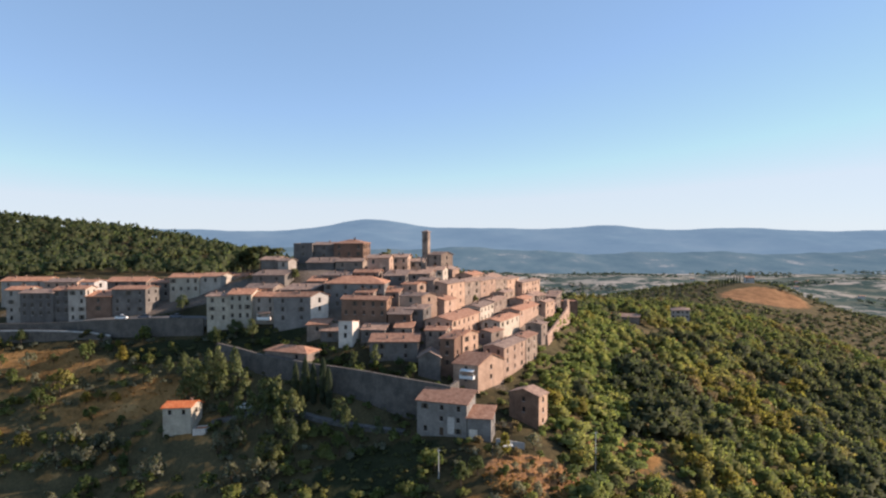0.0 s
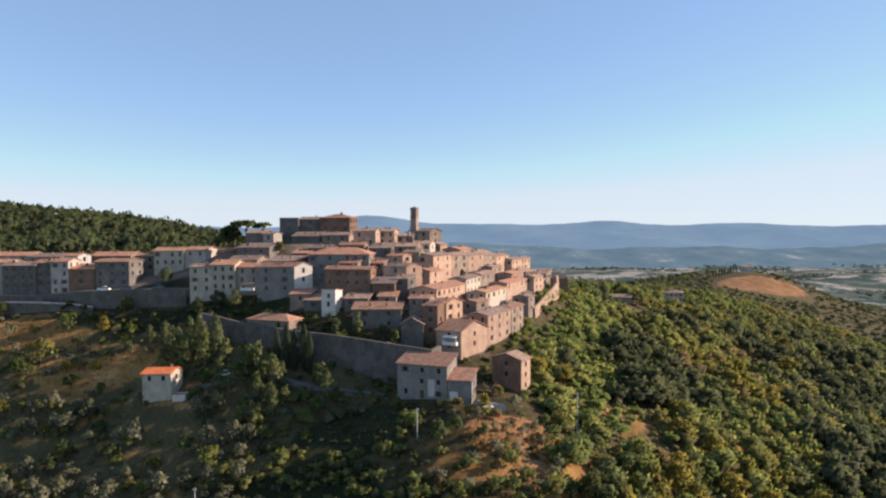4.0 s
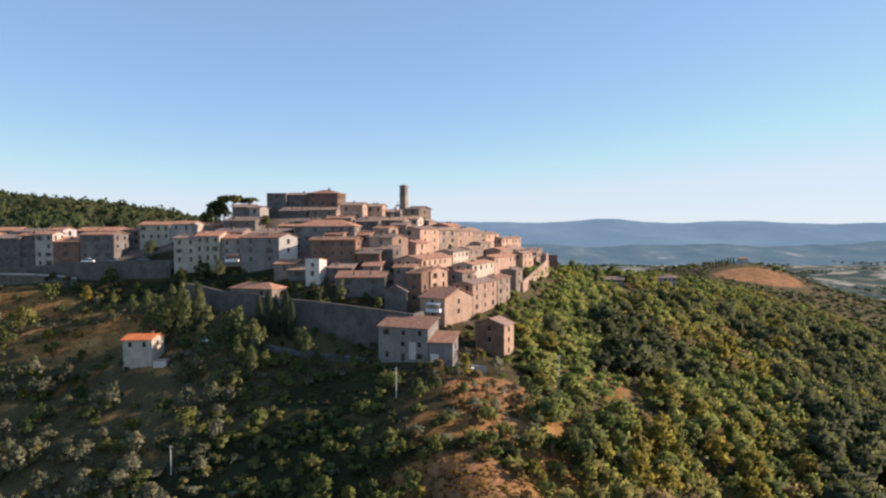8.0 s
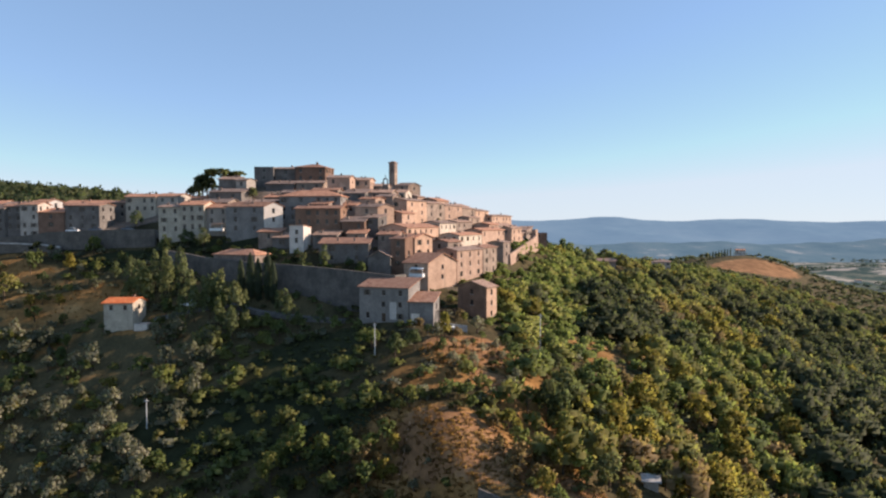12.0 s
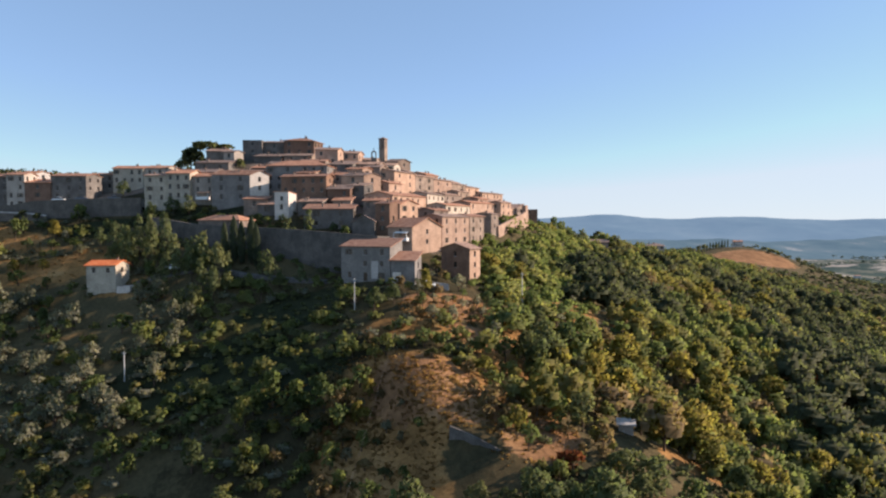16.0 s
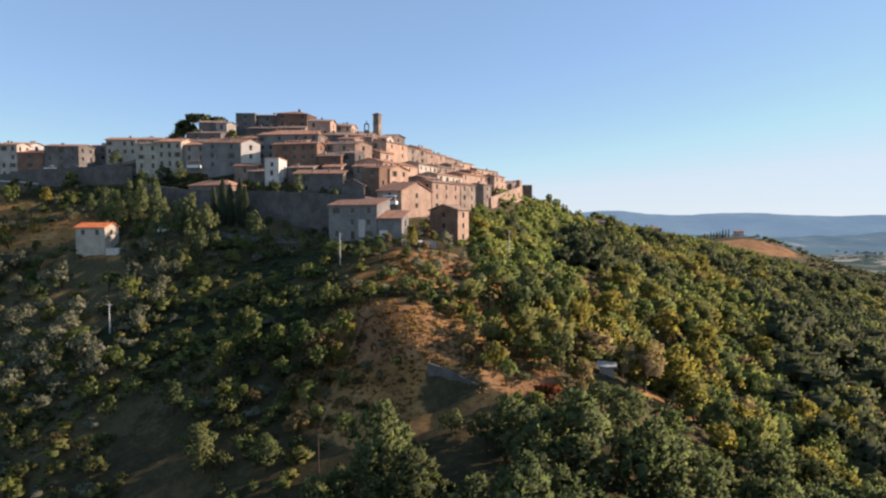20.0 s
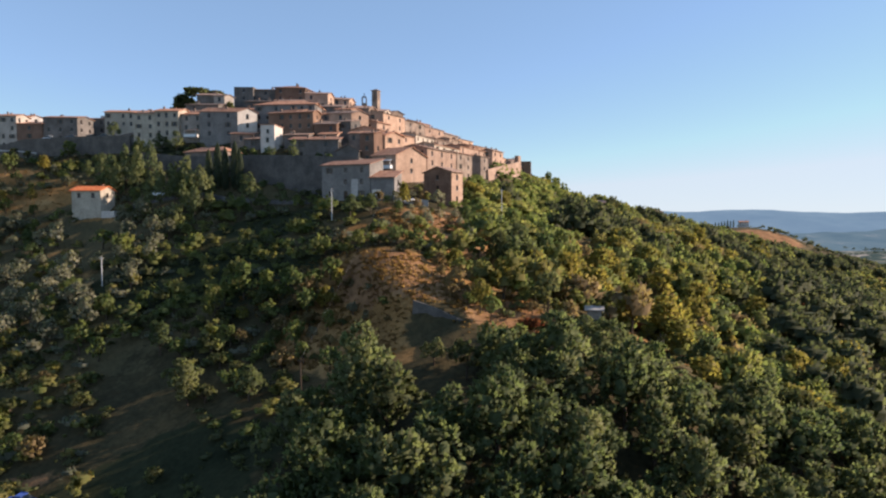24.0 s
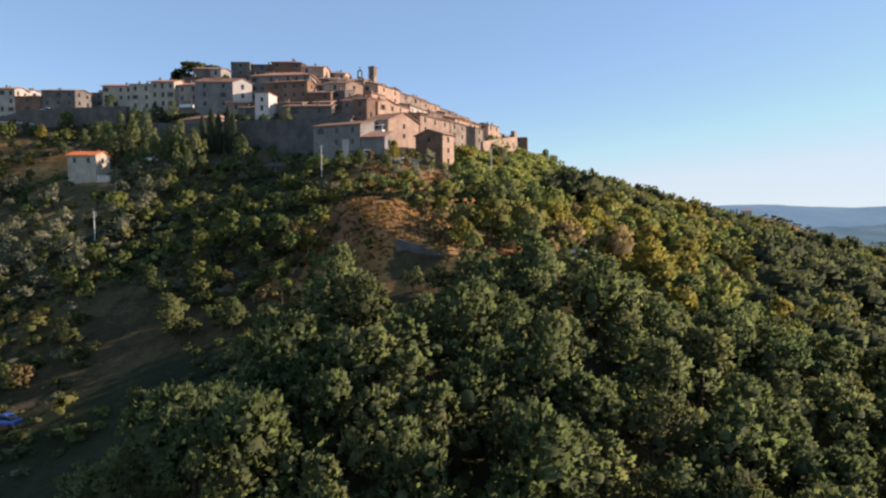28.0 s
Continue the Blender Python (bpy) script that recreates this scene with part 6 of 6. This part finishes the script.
woods("broad_evergreens", "broad dark evergreen trees in the wood", big_trees["dark"], LEAF_DIM, BROAD)
woods("broad_autumn_trees", "broad yellowing trees in the wood", big_trees["yellow"], LEAF_YELLOW, BROAD)
woods("broad_light_trees", "broad light green trees below the houses", big_trees["bright"], LEAF_BRIGHT, BROAD)
woods("slope_thicket", "light green trees crowding below the eastern houses", bins["bright"], LEAF_BRIGHT, MID)
woods("evergreen_scrub", "dark evergreen scrub on the slopes", bins["dark"], LEAF_DARK, LOW)
woods("autumn_wood", "yellowing trees scattered through the wood", bins["yellow"], LEAF_YELLOW, MID)
woods("withered_bushes", "half-bare tan bushes among the trees", bins["tan"], LEAF_TAN, MID)
woods("broad_withered_trees", "broad trees with withered leaves in the wood", big_trees["tan"], LEAF_TAN, BROAD)
woods("olive_scrub", "grey-green olives and brush on the terraces", bins["olive"], LEAF_OLIVE, LOW)
far_places = [(x, y, rs.uniform(2.6, 6.2), rs.uniform(0.8, 1.3)) for x, y in scatter(-640, -130, 300, 640, 6.9, 0.55)
              if y > 300 - (x + 130) * 0.1 and not (x > -190 and y < 330) and x < -120 - (y - 600) * 0.2]
woods("hill_forest", "dense green forest on the round hill behind the houses", far_places, LEAF_FAR, FAR)
ridge = [(x, y, rs.uniform(3.4, 6.2), rs.uniform(0.55, 0.85)) for x, y in scatter(60, 900, 520, 1020, 12)
         if not open_ground(x, y) and x < 150 + y * 0.95]
ridge += [(x, y, rs.uniform(2.8, 4.6), rs.uniform(0.8, 1.2)) for x, y in scatter(-60, 100, 318, 520, 6.5) if clear_of_houses(x, y, 4)]
ridge += [(x, y, rs.uniform(3.0, 5.2), rs.uniform(0.8, 1.2)) for x, y in scatter(180, 560, 100, 540, 9.4) if x > 100 + y * 0.5 and x < 150 + y * 0.9]
woods("ridge_wood", "woods on the lower ridge towards the valley", [q for q in ridge if q[0] < 0.56 * q[1]], LEAF_FAR, FAR)
woods("evergreen_ridge", "dark evergreen woods falling away to the valley", [q for q in ridge if q[0] >= 0.56 * q[1]], LEAF_DIM, FAR)
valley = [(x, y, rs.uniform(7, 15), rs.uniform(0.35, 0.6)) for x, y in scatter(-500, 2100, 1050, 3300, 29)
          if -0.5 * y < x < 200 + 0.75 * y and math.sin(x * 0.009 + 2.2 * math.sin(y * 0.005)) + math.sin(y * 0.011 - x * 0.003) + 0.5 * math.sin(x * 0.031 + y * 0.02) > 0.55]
woods("valley_wood", "dark haze-tinted woods and hedges on the valley floor", valley, LEAF_HAZY, COPSE)


TUFT = [crown_shape(3, 18, 0.5, 0.7, lift=0.25, core=0, fill=0.5) for _ in range(3)]
TUFT = [(v, n * (1, 1, 0.2) + (0, 0, 0.25), q) for v, n, q in TUFT]
tufts = []
for px, py, rx, ry, turn, count in ((5, 119, 19, 9, -12, 1100), (16, 112, 14, 7, -30, 700), (8, 106, 12, 8, -30, 500), (21, 147, 13, 6, 20, 460), (30, 114, 9, 8, 20, 320), (10, 104, 12, 7, -35, 300), (27, 138, 8, 5, 0, 90), (34, 103, 8, 8, 0, 220), (-128, 203, 28, 8, -5, 300), (-98, 189, 22, 8, 10, 200)):
    for _ in range(count):
        a, d = rs.uniform(0, 2 * math.pi), math.sqrt(rs.rand())
        ux, uy = math.cos(a) * d * rx, math.sin(a) * d * ry
        c, s = math.cos(radians(turn)), math.sin(radians(turn))
        tufts.append((px + ux * c - uy * s, py + ux * s + uy * c, rs.uniform(0.22, 0.62), rs.uniform(0.6, 1.2)))
woods("dry_grass", "tufts of tall straw-coloured dry grass", tufts, LEAF_STRAW, TUFT)


# poles and wires
def pole(x, y, top, label="slender pale concrete utility pole on the slope", mat=STEEL):
    z = land_at(x, y) - 0.5
    root = tagged(new("utility_pole"), label, "pole", "utility poles")
    root.location = (x, y, z)
    h = top - z
    v, f = [], []
    for k, (zz, r) in enumerate(((0, 0.13), (h * 0.5, 0.11), (h, 0.08))):
        v += [(math.cos(a) * r, math.sin(a) * r, zz) for a in (i * math.pi / 4 for i in range(8))]
    for k in range(2):
        f += [(8 * k + i, 8 * k + (i + 1) % 8, 8 * k + 8 + (i + 1) % 8, 8 * k + 8 + i) for i in range(8)]
    f.append(tuple(range(16, 24)))
    child("shaft", mesh_of("shaft", v, f, mat), root)
    child("bracket", mesh_of("bracket", *join_data(box_data(-0.45, -0.05, h - 0.5, 0.45, 0.05, h - 0.4), box_data(-0.42, -0.04, h - 0.4, -0.36, 0.04, h - 0.22), box_data(0.36, -0.04, h - 0.4, 0.42, 0.04, h - 0.22)), mat), root)
    return (x, y, top - 0.25)


pole_tops = [pole(-1.0, 146.6, 48.2), pole(-49.2, 137.6, 33.4), pole(38.5, 158, 48.5)]


def wire(name, a, b, sag, label, radius=0.009, steps=22):
    """A slack cable between two points, as a thin six-sided tube."""
    a, b = Vector(a), Vector(b)
    across = (b - a).cross(Vector((0, 0, 1))).normalized()
    v, f = [], []
    for k in range(steps + 1):
        s = k / steps
        p = a.lerp(b, s) - Vector((0, 0, sag * 4 * s * (1 - s)))
        v += [p + across * math.cos(i * math.pi / 3) * radius + Vector((0, 0, math.sin(i * math.pi / 3) * radius)) for i in range(6)]
    for k in range(steps):
        f += [(6 * k + i, 6 * k + (i + 1) % 6, 6 * k + 6 + (i + 1) % 6, 6 * k + 6 + i) for i in range(6)]
    return tagged(new(name, mesh_of(name, v, f, CABLE, True)), label, "cable")


low_pole = pole(5.4, 89.5, 22.1, "short dark wooden pole standing behind the oaks", BARK)
wire("overhead_cable", (12.0, 150.0, 50.6), (5.4, 89.5, 21.85), 0.9, "slack overhead cable running down the slope to a pole")


# road at the foot of the town wall
def ribbon(name, points, wide, mat, label, lift=0.12):
    pts = [Vector((*p, 0)) for p in points]
    fine = []
    for a, b in zip(pts, pts[1:]):
        n = max(2, int((b - a).length / 2.0))
        fine += [a.lerp(b, k / n) for k in range(n)]
    fine.append(pts[-1])
    v, f = [], []
    for k, p in enumerate(fine):
        d = fine[min(k + 1, len(fine) - 1)] - fine[max(k - 1, 0)]
        side = Vector((-d.y, d.x, 0)).normalized() * wide / 2
        z = sum(land_at(p.x + side.x * s, p.y + side.y * s) for s in (-1, 0, 1)) / 3 + lift
        for q, zz in ((p - side, z), (p + side, z), (p + side * 1.05, z - 1.2), (p - side * 1.05, z - 1.2)):
            v.append((q.x, q.y, zz))
    for k in range(len(fine) - 1):
        a, b = 4 * k, 4 * k + 4
        f += [(a + i, a + (i + 1) % 4, b + (i + 1) % 4, b + i) for i in range(4)]
    n = len(v)
    f += [(3, 2, 1, 0), (n - 4, n - 3, n - 2, n - 1)]
    return tagged(new(name, mesh_of(name, v, f, mat)), label, "road", kind="structure")


ribbon("road", [(-66, 180), (-56, 180.5), (-45, 180), (-34, 175), (-22, 170.5), (-10, 167.5)], 3.6, ASPHALT, "narrow grey road below the town wall")
ribbon("village_street", [(-165, 217), (-140, 217.2), (-127, 218.2)], 3.4, ASPHALT, "grey village road in front of the western houses")
ribbon("lower_track", [(-60, 82), (-44, 81.5), (-30, 80)], 2.6, ASPHALT, "narrow paved track at the foot of the slope")


# parked cars
def car(x, y, turn, paint, label, z=None):
    root = tagged(new("car"), label, "car", "parked cars")
    root.matrix_basis = Matrix.Translation((x, y, z or max(land_at(x + dx, y + dy) for dx in (-1.5, 0, 1.5) for dy in (-1.5, 0, 1.5)) + 0.22)) @ Matrix.Rotation(radians(turn), 4, "Z")

    def shell(name, sections, mat):
        v, f = [], []
        for cx_, half, z0, z1 in sections:
            v += [(cx_, -half, z0), (cx_, half, z0), (cx_, half, (z0 + z1) * 0.55), (cx_, half * 0.86, z1), (cx_, -half * 0.86, z1), (cx_, -half, (z0 + z1) * 0.55)]
        for k in range(len(sections) - 1):
            f += [(6 * k + i, 6 * k + (i + 1) % 6, 6 * k + 6 + (i + 1) % 6, 6 * k + 6 + i) for i in range(6)]
        n_ = len(v)
        f += [tuple(range(5, -1, -1)), tuple(range(n_ - 6, n_))]
        child(name, mesh_of(name, v, f, mat), root)
    shell("body", [(-2.0, 0.72, 0.32, 0.72), (-1.9, 0.82, 0.25, 0.86), (-0.9, 0.85, 0.22, 0.90), (0.9, 0.85, 0.22, 0.92), (1.85, 0.82, 0.25, 0.86), (2.0, 0.74, 0.32, 0.75)], paint)
    shell("cabin", [(-1.05, 0.76, 0.88, 0.92), (-0.45, 0.72, 0.88, 1.40), (0.75, 0.72, 0.88, 1.42), (1.55, 0.76, 0.88, 0.95)], GLASS)
    shell("roof_panel", [(-0.42, 0.63, 1.40, 1.45), (0.72, 0.63, 1.42, 1.47)], paint)
    ring = [(math.cos(k * math.pi / 6) * 0.31, math.sin(k * math.pi / 6) * 0.31) for k in range(12)]
    tyre_v = [(rx, sy, rz) for sy in (-0.1, 0.1) for rx, rz in ring]
    tyre = mesh_of("wheel", tyre_v, [(i, (i + 1) % 12, 12 + (i + 1) % 12, 12 + i) for i in range(12)] + [tuple(range(11, -1, -1)), tuple(range(12, 24))], RUBBER)
    for wx in (-1.25, 1.25):
        for wy in (-0.74, 0.74):
            child("wheel", tyre, root, Matrix.Translation((wx, wy, 0.31)))
    return root


car(-57.0, 180.4, 4, WHITE_PAINT, "pale car parked on the road below the wall")
car(-27.9, 79.6, -8, BLUE_PAINT, "blue car on the track at the foot of the slope")
car(15.2, 155.6, 20, WHITE_PAINT, "white car parked in the farm yard")
car(-111, 217.8, 5, WHITE_PAINT, "white car parked before the western houses", 68.18)
car(-103, 217.5, 6, CAR_PAINT, "dark grey car parked by the retaining wall", 68.5)
car(-92, 217.4, 4, CAR_PAINT, "grey car parked on the terrace below the white house", 68.66)


# hut roof among the trees, white terrace, pergola
house((50.1, 113.3), (52.5, 112.7), (52.9, 114.5), land_at(51.5, 113.5) + 1.6, "small hut with a pale sheet roof among the bushes", PALE, roof="back", tile=CONCRETE, front=0, side=0, chimneys=0, pitch=0.15, name="hut", category="hut")


def terrace(x, y, z, turn, cover_mat=WHITE_PAINT, cover_label="white awning"):
    root = tagged(new("balcony"), "white balcony with an awning on the pink house", "balcony")
    root.matrix_basis = Matrix.Translation((x, y, z)) @ Matrix.Rotation(radians(turn), 4, "Z")
    child("floor_slab", mesh_of("floor_slab", *box_data(-2.2, -1.6, -0.2, 2.2, 0.0, 0.0), CONCRETE), root)
    child("parapet", mesh_of("parapet", *join_data(box_data(-2.2, -1.6, 0, 2.2, -1.45, 0.9), box_data(-2.2, -1.45, 0, -2.05, 0, 0.9), box_data(2.05, -1.45, 0, 2.2, 0, 0.9)), WHITE_PAINT), root)
    child("awning", mesh_of("awning", *slab([[(-2.1, -1.5, 2.2), (2.1, -1.5, 2.2), (2.1, 0, 2.6), (-2.1, 0, 2.6)]], 0.06), cover_mat), root, None, cover_label)
    for px in (-2.05, 2.05):
        child("post", mesh_of("post", *box_data(px - 0.05, -1.5, 0.9, px + 0.05, -1.4, 2.2), WHITE_PAINT), root)


terrace(7.4, 185.2, 55.6, -24)
terrace(-60.6, 214.6, 68.6, -7, OLD_TILE, "small tiled porch roof")


def pergola(x, y, wide, deep, high):
    z = max(land_at(x + dx * wide, y + dy * deep) for dx in (0, 1) for dy in (0, 1))
    root = tagged(new("pergola"), "open wooden pergola beside the farmhouse", "pergola")
    root.location = (x, y, z)
    for px in (0, wide):
        for py in (0, deep):
            child("post", mesh_of("post", *box_data(px - 0.07, py - 0.07, -1.2, px + 0.07, py + 0.07, high), WOOD), root)
    for py in (0, deep):
        child("beam", mesh_of("beam", *box_data(-0.3, py - 0.06, high, wide + 0.3, py + 0.06, high + 0.16), WOOD), root)
    for k in range(7):
        px = wide * k / 6
        child("rafter", mesh_of("rafter", *box_data(px - 0.04, -0.3, high + 0.16, px + 0.04, deep + 0.3, high + 0.26), WOOD), root)


pergola(13.4, 160.6, 4.2, 3.2, 2.5)

# farms far off in the valley
for x, y, w in ((520, 1750, 16), (548, 1762, 12), (760, 2050, 18), (800, 2065, 12), (840, 2040, 14), (900, 2300, 16), (470, 1480, 12), (1250, 2250, 16), (1300, 2262, 12), (430, 1560, 14), (455, 1572, 12), (405, 1585, 12), (640, 1900, 14), (665, 1915, 16), (700, 1890, 12), (725, 1925, 14), (590, 1935, 14), (330, 1700, 14), (355, 1715, 12), (1000, 1800, 14), (280, 1450, 12), (1120, 1700, 16)):
    house((x, y), (x + w, y), (x + w + 1, y + 8), land_at(x, y) + 6.5, "distant pale farmhouse in the valley", WHITE, tile=TILE, front=0, side=0, chimneys=0)
